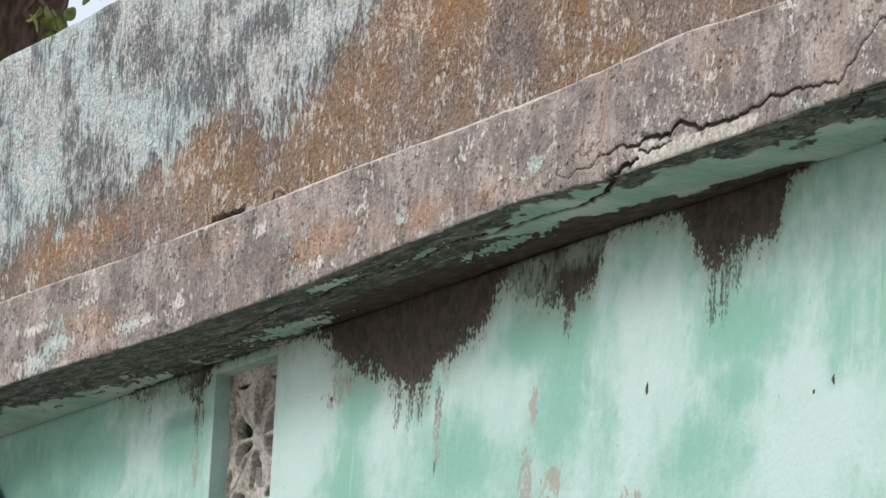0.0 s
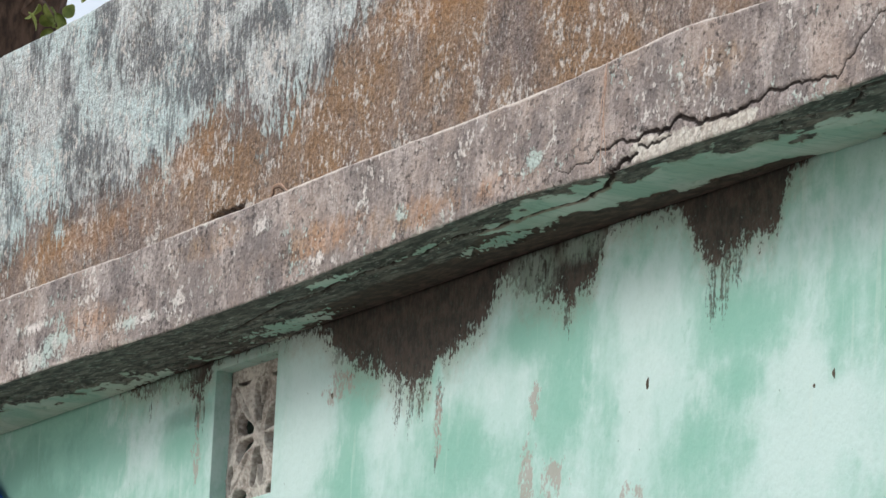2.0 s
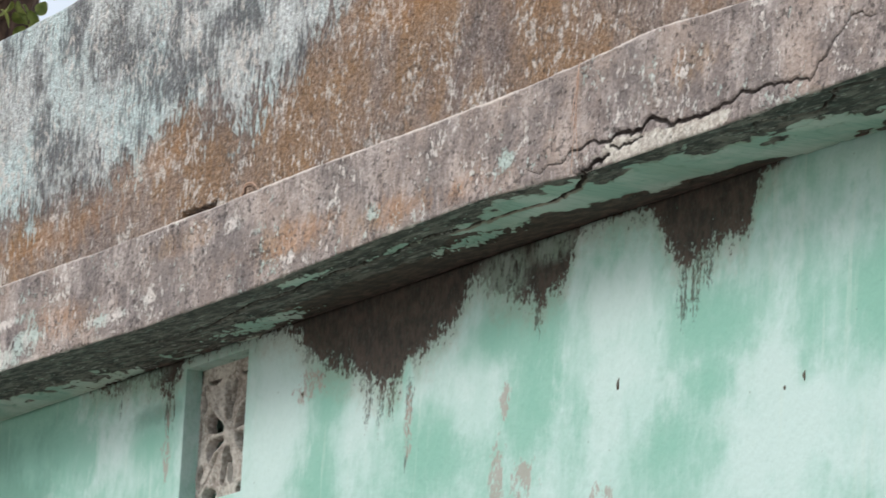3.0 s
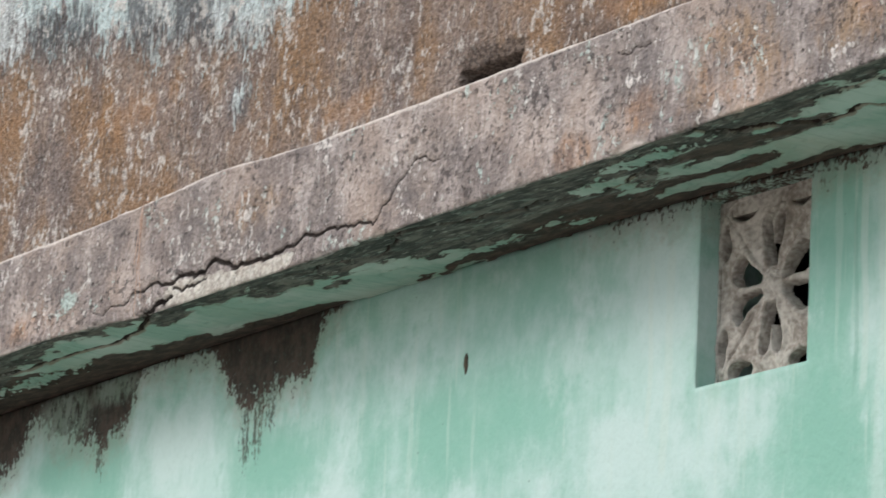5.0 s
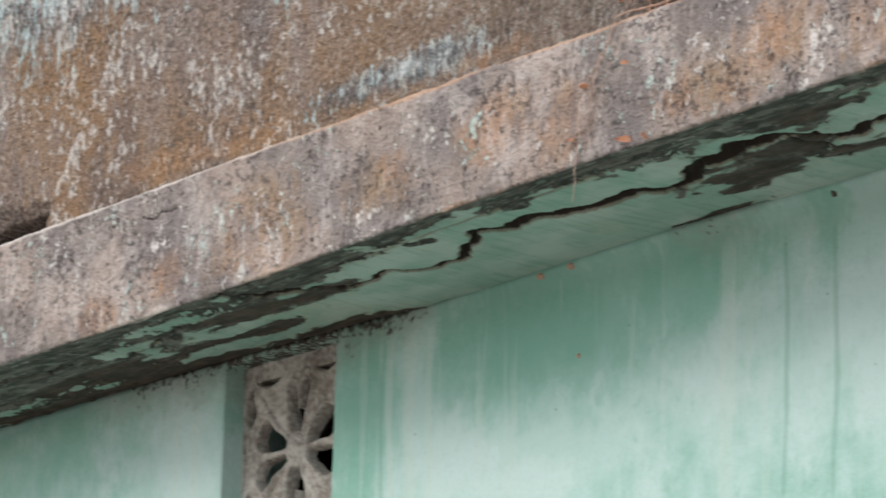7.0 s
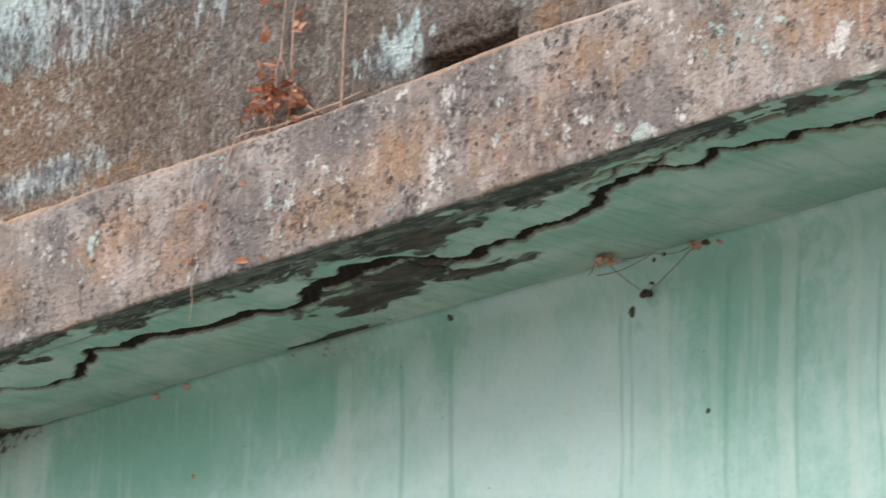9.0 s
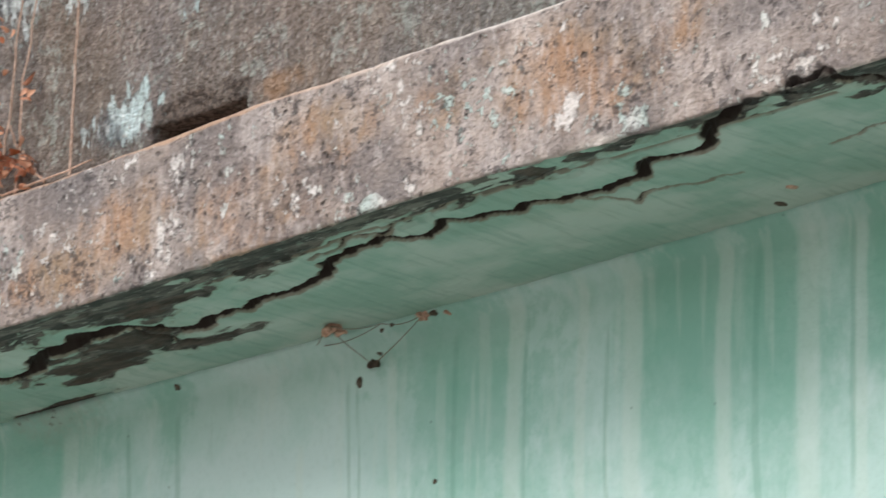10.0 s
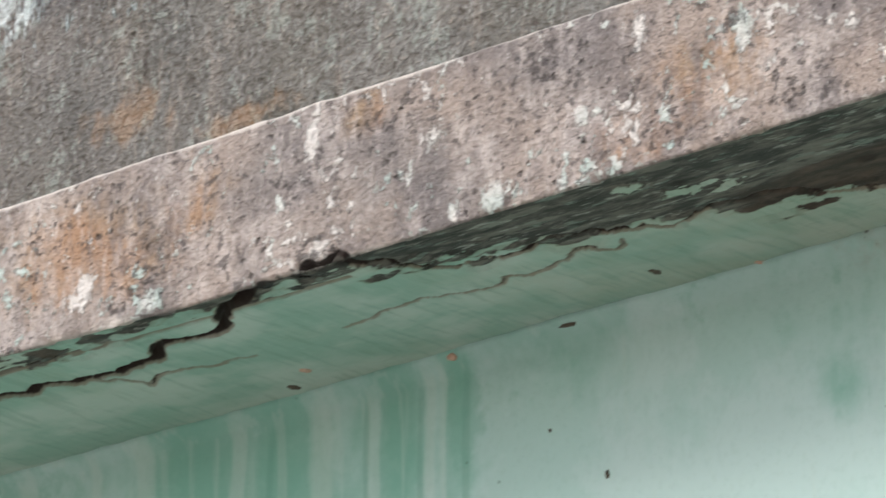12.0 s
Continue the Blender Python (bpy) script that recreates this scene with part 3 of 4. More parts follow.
def roof_slab():
    """Slab with its band, underside and ledge: one closed profile drawn along the house, with cracks cut in."""
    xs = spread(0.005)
    inner = np.r_[np.linspace(12.98, 8.0, 6), np.arange(7.76, 7.008, -0.006)]
    face = np.arange(Z_SOFFIT + 0.008, Z_LEDGE - 0.008, 0.0054)
    py = np.r_[inner, 7.003, np.full(len(face), Y_BAND), 7.003, 7.012, 7.05, 7.3, 8.5, 12.98]
    pz = np.r_[np.full(len(inner), Z_SOFFIT), Z_SOFFIT + 0.002, face, Z_LEDGE - 0.003, Z_LEDGE, Z_LEDGE, Z_LEDGE, Z_LEDGE, Z_LEDGE]
    X = np.repeat(xs[:, None], len(py), 1)
    Y, Z = np.tile(py, (len(xs), 1)), np.tile(pz, (len(xs), 1))
    low = curve(xs, [(-18.6, .02), (-17.2, .017), (-16.65, .014), (-15.8, -.006), (-15, -.004), (-14.2, .012), (-13.5, .021), (-12.9, -.008),
                     (-12.2, -.012), (-11.3, -.005), (-10.7, -.010), (-10, -.004), (-9.6, .006), (-9, .007), (-8.4, .004), (-7.8, .008),
                     (-7.3, .007), (-6.85, -.006), (-5.8, -.005), (-2, 0)])
    top = curve(xs, [(-18.6, .012), (-17.2, .012), (-16.2, -.003), (-15.4, -.004), (-14.6, .002), (-14, -.008), (-13.2, -.005), (-12.6, .018),
                     (-12.1, -.004), (-11.3, 0), (-10.3, -.002), (-9.4, -.004), (-9.1, -.010), (-8.6, -.009), (-8, .005), (-7.5, .002), (-7, .006),
                     (-5.8, .005), (-2, 0)])
    up = np.clip((Z - Z_SOFFIT) / (Z_LEDGE - Z_SOFFIT), 0, 1)
    under = np.arange(len(py)) < len(inner)
    front = (np.arange(len(py)) >= len(inner)) & (np.arange(len(py)) <= len(inner) + len(face) + 1)
    fade = np.where(under, bump(Y, 7.5, 7.0), 1.0)
    dz = (low[:, None] * (1 - up) + top[:, None] * up) * fade
    # cracks: depth cut into the face
    cf = near_line([q * (1, 1, 0.58) for q in jagged(BAND_CRACK, 0.16, rng, 3)], X, Z)
    for line in BAND_CHIPS:
        cf = np.maximum(cf, near_line(jagged(line, 0.18, rng, 3), X, Z))
    cs = np.full(X.shape, -0.05)
    for k, line in enumerate(SOFFIT_CRACKS):
        cs = np.maximum(cs, near_line([q * (1, 1, (0.9, 1.3, 1.3, 1.3, 1.3, 0.55, 0.6, 1, 1, 1)[k]) for q in jagged(line, 0.19 if k else 0.06, rng, 4)], X, Y))
    for x0, x1, w in ((-10.2, -8.9, .0012), (-8.2, -6.5, .0022)):       # drip groove along the edge
        cs = np.maximum(cs, near_line([np.array((x, 7.078 + 0.004 * math.sin(x * 3), w)) for x in np.linspace(x0, x1, 20)], X, Y))
    crack = np.where(under[None, :], cs, np.where(front[None, :], cf, -0.05))
    # mould along the outer edge of the underside and along the wall
    e, i = Y - Y_BAND, wall_y(X) - Y
    wide = curve(xs, [(-19.4, .19), (-17.4, .20), (-17.0, .26), (-16.5, .26), (-16.3, .32), (-16.0, .36), (-15.0, .36), (-14.3, .36), (-13.9, .16), (-13.6, .06), (-13.3, .04), (-12.9, .07), (-12.5, .12),
                      (-12, .17), (-11.7, .30), (-11.2, .33), (-10.95, .21), (-10.6, .13), (-10.3, .10), (-9.8, .08), (-9.4, .07), (-9.05, .09),
                      (-8.92, .10), (-8.6, .10), (-8.4, .15), (-8.2, .06), (-7.9, .09), (-7.5, .075), (-7.3, .05), (-7, .035), (-6.75, .07), (-6.6, .04),
                      (-6.43, .12), (-6.1, .19), (-6.0, .26), (-5.85, .285), (-5.5, .37), (-2, .4)])[:, None]
    near = curve(xs, [(-19.4, -.08), (-17.2, -.06), (-16.95, .01), (-16.5, .03), (-16.2, .04), (-15.7, .0), (-15.4, .05),
                      (-15.1, .12), (-14.6, .20), (-14, .19), (-13.6, .12), (-13, .09), (-12.55, .06), (-12.4, -.08), (-12.1, -.08), (-11.7, .03), (-11.2, .06),
                      (-10.9, .07), (-10.4, .05), (-10.1, .015), (-9.9, -.1), (-9.3, -.1), (-9.2, .01), (-9.0, .015), (-8.9, -.1), (-8.5, -.05), (-8.35, .010), (-8.1, .010), (-7.9, -.1), (-5.85, -.1),
                      (-5.74, .02), (-2, .03)])[:, None]
    near = near + field(X / 0.22, X * 0, 41, 3) * 0.07
    outer, corner = (wide + field(X / 0.16, X * 0 + 1, 43, 3) * 0.05 + field(X / 0.09, Y / 0.04, 47, 4) * 0.12 - e) / 0.06, (near - i) / 0.045
    scab = blobs(X, Y, [(-8.84, 7.30, .17, .075), (-8.64, 7.24, .14, .06), (-8.50, 7.335, .13, .03), (-9.08, 7.45, .15, .022), (-8.46, 7.12, .14, .06),
                        (-10.50, 7.17, .20, .05), (-10.22, 7.19, .14, .035), (-10.60, 7.29, .16, .03), (-11.25, 7.31, .30, .06), (-10.85, 7.27, .22, .025),
                        (-11.72, 7.34, .30, .05), (-12.08, 7.345, .05, .015), (-7.24, 7.05, .05, .04), (-7.10, 7.03, .06, .025)])
    paint = blobs(X, Y, [(-15.44, 7.265, .30, .05), (-16.85, 7.315, .45, .030), (-13.95, 7.22, .26, .03), (-14.75, 7.07, .14, .025), (-14.25, 7.10, .20, .02),
                         (-11.01, 7.15, .10, .03), (-11.30, 7.31, .07, .018), (-11.72, 7.285, .10, .018), (-10.66, 7.08, .20, .03), (-8.98, 7.12, .10, .045),
                         (-5.83, 7.07, .035, .02), (-5.77, 7.14, .05, .02), (-5.70, 7.17, .05, .018), (-11.95, 7.27, .12, .02)])
    scab = scab + field(X / 0.07, Y / 0.03, 53, 4) * 0.9
    paint = paint + field(X / 0.05, Y / 0.020, 59, 4) * 0.9 + field(X / 0.018, Y / 0.009, 67, 3) * 1.2
    mould = np.clip(np.maximum(np.maximum(outer, corner), scab * 1.6), -2.5, 2.0)
    mould = np.minimum(mould, np.clip(-paint * 2.4 + 0.6, -1.6, 2.0))
    brown = bump(corner - outer, -0.6, 0.6)
    brown = np.maximum(brown, bump(np.maximum(blobs(X, Y, [(-11.25, 7.28, .4, .10), (-5.4, 7.3, .5, .15), (-14.8, 7.28, .8, .10)]), scab * 0.8), 0, 0.5))
    # roughness, chipped lower edge, broken cement under the crack
    rough = field(X / 0.05, (Y + Z) / 0.05, 3, 4) * 0.004 + field(X / 0.35, (Y - Z) / 0.3, 5, 2) * 0.006
    chip = bump(field(X / 0.06, X * 0 + 2.5, 11, 3), 0.10, 0.45) * 0.010
    lip = np.exp(-((Z - Z_SOFFIT) / 0.012) ** 2) * front + np.exp(-(e / 0.012) ** 2) * under
    spall = np.clip(np.minimum(blobs(X, Z, [(-12.6, 4.918, .26, .036), (-12.72, 4.925, .12, .04), (-12.35, 4.915, .2, .03)]) * 2,
                               (curve(xs, [(-18.6, 4.9), (-12.96, 4.93), (-12.77, 4.955), (-12.48, 4.93), (-12.3, 4.926), (-12.0, 4.94), (-2, 4.9)])[:, None] - Z) * 60),
                    -1.5, 1.0)
    spall = np.where(front[None, :], spall, -1.5)
    scabs = blobs(X, Z, BAND_SCABS)
    ochre = blobs(X, Z, BAND_OCHRE)
    cut = bump(crack, -0.004, 0.010) * 0.032
    flake = np.where(under[None, :], bump(mould + field(X / 0.10, Y / 0.035, 17, 4) * 2.4, -0.1, 0.25) * 0.006, 0)
    Y = Y + np.where(front, cut - rough + lip * chip, 0)
    Z = Z + dz + np.where(under & (np.arange(len(py)) > 4), cut + flake + rough * 0.5 + lip * chip * 0.8, 0)
    Z = Z + np.where(np.abs(pz - Z_LEDGE) < 0.004, field(X / 0.07, X * 0, 23, 3) * 0.003, 0) * (py < 7.2)
    rim = np.where(front, 1.25 - (Z_LEDGE + top[:, None] - Z) / 0.013, np.where(under, -1.5, 1.0))
    rim = np.maximum(rim, np.where(front, 0.45 - (Z - Z_SOFFIT - low[:, None]) / 0.045, -1.5))
    me = grid_mesh("roof_slab", np.stack((X, Y, Z), -1), [M_BAND, M_SOFFIT, M_ROOF],
                   np.where(np.arange(len(py)) < len(inner), 1, np.where(np.arange(len(py)) <= len(inner) + len(face) + 3, 0, 2))[None, :],
                   {"crack": np.clip(crack / 0.008, -2, 1), "spall": spall, "scabs": scabs, "ochre": ochre, "rim": np.clip(rim, -1.5, 1.5), "mould": mould, "brown": brown}, wrap=True)
    return tagged(new("roof_slab", me), "cracked cement roof slab with weathered band and flaking teal underside", "roof slab", kind="structure")


def parapet():
    """Low wall on the slab, with drain slots at its foot."""
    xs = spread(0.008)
    face = np.r_[np.arange(Z_LEDGE - 0.02, 5.75, 0.008), np.arange(5.75, Z_TOP - 0.01, 0.012)]
    py = np.r_[np.full(len(face), Y_PARAPET), 7.064, 7.075, 7.18, 7.29, 7.30, 7.30]
    pz = np.r_[face, Z_TOP - 0.003, Z_TOP, Z_TOP, Z_TOP, Z_TOP - 0.008, Z_LEDGE - 0.02]
    X = np.repeat(xs[:, None], len(py), 1)
    Y, Z = np.tile(py, (len(xs), 1)), np.tile(pz, (len(xs), 1))
    front = np.arange(len(py)) < len(face)
    slot, lintel = np.full(X.shape, -1.0), np.full(X.shape, -1.0)
    ragged = field(X / 0.04, Z / 0.04, 31, 3) * 0.016
    for x0, x1, z1, z2 in ((-11.49, -11.205, 5.258, 5.312), (-8.375, -8.085, 5.254, 5.306), (-15.63, -15.40, 5.232, 5.240)):
        side = np.minimum(X - x0, x1 - X)
        slot = np.maximum(slot, np.minimum(side, z1 - Z) + ragged * 0.6)
        lintel = np.maximum(lintel, np.minimum(side + 0.01, z2 - Z) + ragged * 1.8)
    rough = field(X / 0.05, Z / 0.05, 2, 4) * 0.006 + field(X / 0.5, Z / 0.4, 8, 2) * 0.010
    Y = Y + np.where(front, bump(slot, 0.0, 0.010) * 0.19 + bump(lintel, -0.002, 0.04) * 0.010 - rough, 0)
    Z = Z + np.where(np.abs(pz - Z_TOP) < 0.012, field(X / 0.25, Y / 0.3, 6, 4) * 0.014 + 0.006 * np.sin(X * 1.9), 0)
    low = curve(xs, [(-18.6, 5.33), (-17.3, 5.36), (-17.05, 5.43), (-16.5, 5.41), (-16.15, 5.43), (-15.95, 5.47), (-15.75, 5.56), (-15.6, 5.56),
                     (-15.45, 5.50), (-15.24, 5.44), (-14.94, 5.52), (-14.75, 5.60), (-14.5, 5.76), (-13.8, 5.80), (-13.2, 5.68), (-12.75, 5.62), (-12.55, 5.50), (-12.3, 5.70), (-12, 5.68),
                     (-11.6, 5.78), (-11.2, 5.70), (-10.5, 5.75), (-10.1, 5.58), (-9.4, 5.58), (-9.1, 5.60), (-8.6, 5.65), (-8, 5.58),
                     (-7.55, 5.58), (-7.4, 5.62), (-7.1, 5.60), (-6.6, 5.62), (-2, 5.6)])[:, None]
    wash = np.clip((Z - low) / 0.26, -1.2, 0.75)
    wash = np.maximum(wash, 0.55 * blobs(X, Z, [(-9.75, 5.28, .30, .035), (-8.46, 5.285, .09, .045), (-12.6, 5.42, .07, .07)]))
    rust = blobs(X, Z, [(-16.6, 5.33, .7, .09), (-15.9, 5.44, .35, .11), (-14.2, 5.60, .5, .10), (-13.2, 5.50, .4, .10), (-10.72, 5.275, .22, .06), (-10.4, 5.25, .25, .04), (-9.45, 5.24, .2, .04), (-8.0, 5.25, .10, .05), (-7.05, 5.33, .14, .06),
                        (-6.75, 5.25, .15, .04), (-12.0, 5.27, .3, .06)])
    me = grid_mesh("parapet", np.stack((X, Y, Z), -1), [M_PARAPET], None,
                   {"wash": wash, "rust": rust, "hole": np.clip(slot / 0.02, -1.5, 1), "chipped": np.clip(lintel / 0.03, -1.5, 1),
                    "slate": blobs(X, Z, [(-11.2, 5.43, .10, .07), (-9.9, 5.42, .10, .08), (-15.75, 5.70, .45, .13), (-16.6, 5.62, .30, .10), (-15.3, 5.80, .3, .10), (-7.28, 5.56, .07, .14), (-6.95, 5.52, .06, .10)]),
                    "grey": bump(X, -10.4, -8.9), "green": bump(X, -8.2, -6.7)}, wrap=True)
    return tagged(new("parapet", me), "stained parapet wall with streaked pale limewash over bare brown plaster", "parapet", kind="structure")


OPENINGS = [(-16.160, -15.705, 4.405, 4.856), (-10.906, -10.480, 4.417, 4.878)]


def cove(x, z):
    """How far the plaster rounds out into the corner under the slab."""
    return 0.036 * np.clip((z - 4.832) / 0.054, 0, 1) ** 2 * bump(x, -10.2, -9.2)


def front_wall():
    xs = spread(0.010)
    zs = np.r_[np.linspace(0.0, 3.6, 13)[:-1], np.arange(3.6, Z_SOFFIT + 0.012, 0.010)]
    for x0, x1, z0, z1 in OPENINGS:
        for v in (x0, x1):
            xs[np.argmin(abs(xs - v))] = v
        for v in (z0, z1):
            zs[np.argmin(abs(zs - v))] = v
    X, Z = np.meshgrid(xs, zs, indexing="ij")
    Y = wall_y(X) + field(X / 0.5, Z / 0.5, 4, 3) * 0.006
    for x0, x1, z0, z1 in OPENINGS:
        calm = bump(np.maximum(np.maximum(x0 - X, X - x1), np.maximum(z0 - Z, Z - z1)), 0.0, 0.08)
        Y = wall_y(X) + (Y - wall_y(X)) * calm
    Y = Y - cove(X, Z)
    foot_far = [(-19.4, 5.05), (-17.1, 5.05), (-16.95, 4.90), (-16.80, 4.875), (-16.66, 4.845), (-16.53, 4.855), (-16.36, 4.82),
                (-16.28, 4.775), (-16.22, 4.79), (-16.18, 4.88), (-15.70, 4.89), (-15.45, 4.86), (-15.34, 4.815), (-15.25, 4.735),
                (-15.11, 4.69), (-14.92, 4.645), (-14.80, 4.59), (-14.65, 4.57), (-14.60, 4.63), (-14.41, 4.68), (-14.27, 4.73)]
    foot_mid = [(-14.24, 4.79), (-14.18, 4.83), (-14.06, 4.76), (-13.86, 4.71), (-13.79, 4.685), (-13.69, 4.715), (-13.61, 4.76),
                (-13.59, 4.85), (-13.54, 4.885), (-13.35, 4.877), (-13.19, 4.86), (-13.11, 4.80), (-13.07, 4.73), (-12.99, 4.67),
                (-12.91, 4.67), (-12.81, 4.705), (-12.64, 4.71), (-12.615, 4.80), (-12.58, 4.86), (-12.49, 4.885), (-12.40, 5.0)]
    foot_near = [(-11.7, 5.0), (-11.3, 4.89), (-10.95, 4.870), (-10.9, 4.855), (-10.5, 4.855), (-10.42, 4.870), (-10.15, 4.88),
                 (-10.0, 5.0), (-9.4, 5.0), (-9.2, 4.90), (-9.05, 4.91), (-8.9, 5.0), (-5.9, 5.0), (-5.6, 4.88), (-2, 4.88)]
    foot = curve(xs, foot_far + foot_mid + foot_near, 3)[:, None]
    stain = np.clip((Z - foot) / 0.11, -2.5, 2.0)
    stain = stain - 2.2 * bump(blobs(X, Z, [(-14.595, 4.60, .040, .07)]), -0.1, 0.9)
    thin = np.clip(blobs(X, Z, [(-14.02, 4.82, .20, .10), (-13.72, 4.86, .16, .06), (-15.30, 4.72, .10, .09), (-16.5, 4.87, .25, .05)]) * 2.2, 0, 1)
    drip = blobs(X, Z, [(-14.85, 4.57, .035, .10), (-14.77, 4.56, .03, .10), (-14.70, 4.55, .03, .08), (-14.575, 4.53, .035, .09), (-14.575, 4.37, .018, .06),
                        (-14.57, 4.43, .012, .06), (-12.975, 4.62, .045, .13), (-12.91, 4.63, .04, .12), (-12.85, 4.66, .04, .07), (-16.66, 4.80, .02, .06),
                        (-16.28, 4.73, .03, .08), (-13.79, 4.66, .025, .07), (-16.24, 4.72, .014, .07)])
    drip = np.clip(drip, -1.0, 0.5)
    bare = blobs(X, Z, [(-13.968, 4.453, .035, .05), (-14.00, 4.23, .05, .12), (-13.842, 4.193, .07, .08), (-14.575, 4.45, .03, .12), (-13.378, 4.10, .07, .04),
                        (-16.279, 4.62, .03, .12), (-15.24, 4.67, .10, .05)])
    bare = np.minimum(bare, 0.35)
    # where the colour wash is still deep, and where it is bleached
    deep_far = [(-15.10, 4.62, .11, .07), (-15.19, 4.36, .15, .11), (-13.77, 4.46, .10, .16), (-13.52, 4.30, .09, .14), (-12.77, 4.49, .22, .07),
                (-12.81, 4.34, .09, .07), (-12.31, 4.43, .08, .09), (-13.04, 4.20, .20, .09), (-14.38, 4.38, .16, .09), (-14.06, 4.64, .12, .05), (-17.44, 4.75, .30, .10)]
    deep_near = [(-17.62, 4.65, .3, .15), (-16.42, 4.65, .12, .06), (-11.67, 4.46, .30, .10), (-12.0, 4.44, .15, .12), (-10.385, 4.60, .08, .26), (-10.37, 4.25, .14, .16),
                 (-9.75, 4.72, .35, .14), (-9.25, 4.78, .25, .10), (-8.80, 4.80, .05, .12), (-7.11, 4.80, .07, .24), (-6.81, 4.80, .04, .20), (-6.655, 4.76, .03, .16),
                 (-7.95, 4.70, .18, .20), (-7.30, 4.76, .12, .20), (-5.76, 4.62, .04, .04)]
    pale = [(-14.94, 4.48, .10, .14), (-14.21, 4.50, .20, .10), (-13.40, 4.36, .25, .20), (-12.40, 4.16, .40, .22), (-13.39, 4.63, .18, .10), (-15.44, 4.52, .16, .30),
            (-16.64, 4.66, .18, .12), (-11.2, 4.35, .35, .18), (-11.06, 4.60, .12, .22), (-10.18, 4.60, .05, .30), (-9.95, 4.45, .30, .16), (-8.55, 4.58, .40, .18), (-6.0, 4.45, .55, .20)]
    tint = np.clip(np.maximum(blobs(X, Z, deep_far), blobs(X, Z, deep_near)), -1, 1) - np.clip(blobs(X, Z, pale), -1, 1) * 0.9
    # runs down the wall: (x, half width, foot)
    sway = field(X / 0.5, Z / 0.35, 61, 2) * 0.030
    def strips(spots):
        out = np.full(X.shape, -1.0)
        for cx, half, z0, z1 in spots:
            out = np.maximum(out, np.minimum(1 - np.abs(X + sway - cx) / half, np.minimum((Z - z0) / 0.08, (z1 - Z) / 0.10)))
        return np.clip(out, -1, 1)
    pale_runs = strips([(-10.27, .016, 4.3, 4.86), (-10.20, .026, 4.3, 4.88), (-10.13, .015, 4.4, 4.86), (-9.12, .035, 4.2, 4.86), (-8.14, .018, 4.2, 4.84), (-7.79, .030, 4.2, 4.90),
                        (-7.60, .020, 4.2, 4.90), (-7.46, .036, 4.2, 4.92), (-7.22, .026, 4.2, 4.90), (-7.01, .040, 4.2, 4.90), (-6.88, .022, 4.2, 4.88), (-6.735, .018, 4.3, 4.90),
                        (-6.70, .010, 4.3, 4.9), (-11.03, .020, 4.2, 4.80), (-11.10, .012, 4.3, 4.80), (-8.42, .016, 4.3, 4.7)])
    dark_runs = strips([(-8.94, .010, 4.2, 4.84), (-8.79, .011, 4.2, 4.84), (-8.27, .008, 4.3, 4.82), (-8.24, .007, 4.4, 4.8), (-7.76, .008, 4.3, 4.86), (-7.53, .008, 4.3, 4.80),
                        (-6.76, .010, 4.3, 4.88), (-6.90, .010, 4.3, 4.86), (-7.14, .012, 4.3, 4.86), (-10.30, .010, 4.3, 4.8), (-7.96, .010, 4.3, 4.85), (-6.64, .014, 4.45, 4.88)])
    # tone: paler towards the near end, deeper at the far left
    faded = 0.13 * bump(X, -10.4, -9.2) - 0.14 * bump(-X, 16.3, 17.0) + 0.03 * bump(X, -6.7, -6.5)
    runs = curve(xs, [(-19.4, -.06), (-13.0, -.05), (-12.2, 0.0), (-11.0, 0.02), (-9.6, 0.0), (-9.0, .02), (-7.0, .02), (-6.6, -.02), (-2, -.03)])[:, None]
    skip = np.zeros((len(xs) - 1, len(zs) - 1), bool)
    mx, mz = (xs[1:] + xs[:-1]) / 2, (zs[1:] + zs[:-1]) / 2
    for x0, x1, z0, z1 in OPENINGS:
        skip |= ((mx > x0) & (mx < x1))[:, None] & ((mz > z0) & (mz < z1))[None, :]
    me = grid_mesh("wall_front", np.stack((X, Y, Z), -1), [M_WALL, M_INNER], None,
                   {"stain": stain, "drip": drip, "far_dark": blobs(X, Z, [(-17.9, 4.75, .8, .16), (-17.5, 4.60, .5, .20), (-18.0, 4.5, .9, .3), (-16.35, 4.74, .3, .05)]), "thin": thin, "tint": tint, "pale_runs": pale_runs, "dark_runs": dark_runs, "bare": bare, "faded": faded, "runs": runs}, skip)
    bm = bmesh.new()
    bm.from_mesh(me)
    rim = [e for e in bm.edges if e.is_boundary]
    made = bmesh.ops.extrude_edge_only(bm, edges=rim)["geom"]
    bmesh.ops.translate(bm, verts=[v for v in made if isinstance(v, bmesh.types.BMVert)], vec=(0, WALL_THICK, 0))
    for f in made:
        if isinstance(f, bmesh.types.BMFace):
            f.smooth = False
    # inner face, open at the windows
    bx, bz = [X_LEFT] + [v for o in OPENINGS for v in o[:2]] + [X_RIGHT], [0.0, 4.405, 4.417, 4.856, 4.878, Z_SOFFIT + 0.004]
    for a, b in zip(bx, bx[1:]):
        for c, d in zip(bz, bz[1:]):
            if any(o[0] <= a and b <= o[1] and o[2] <= c and d <= o[3] for o in OPENINGS):
                continue
            q = [bm.verts.new((x, wall_y(x) + WALL_THICK, z)) for x, z in ((a, c), (a, d), (b, d), (b, c))]
            bm.faces.new(q).material_index = 1
    bm.to_mesh(me)
    bm.free()
    return tagged(new("wall_front", me), "faded teal limewashed wall with dark water stains under the slab", "wall", kind="structure")


roof_slab()
parapet()
front_wall()


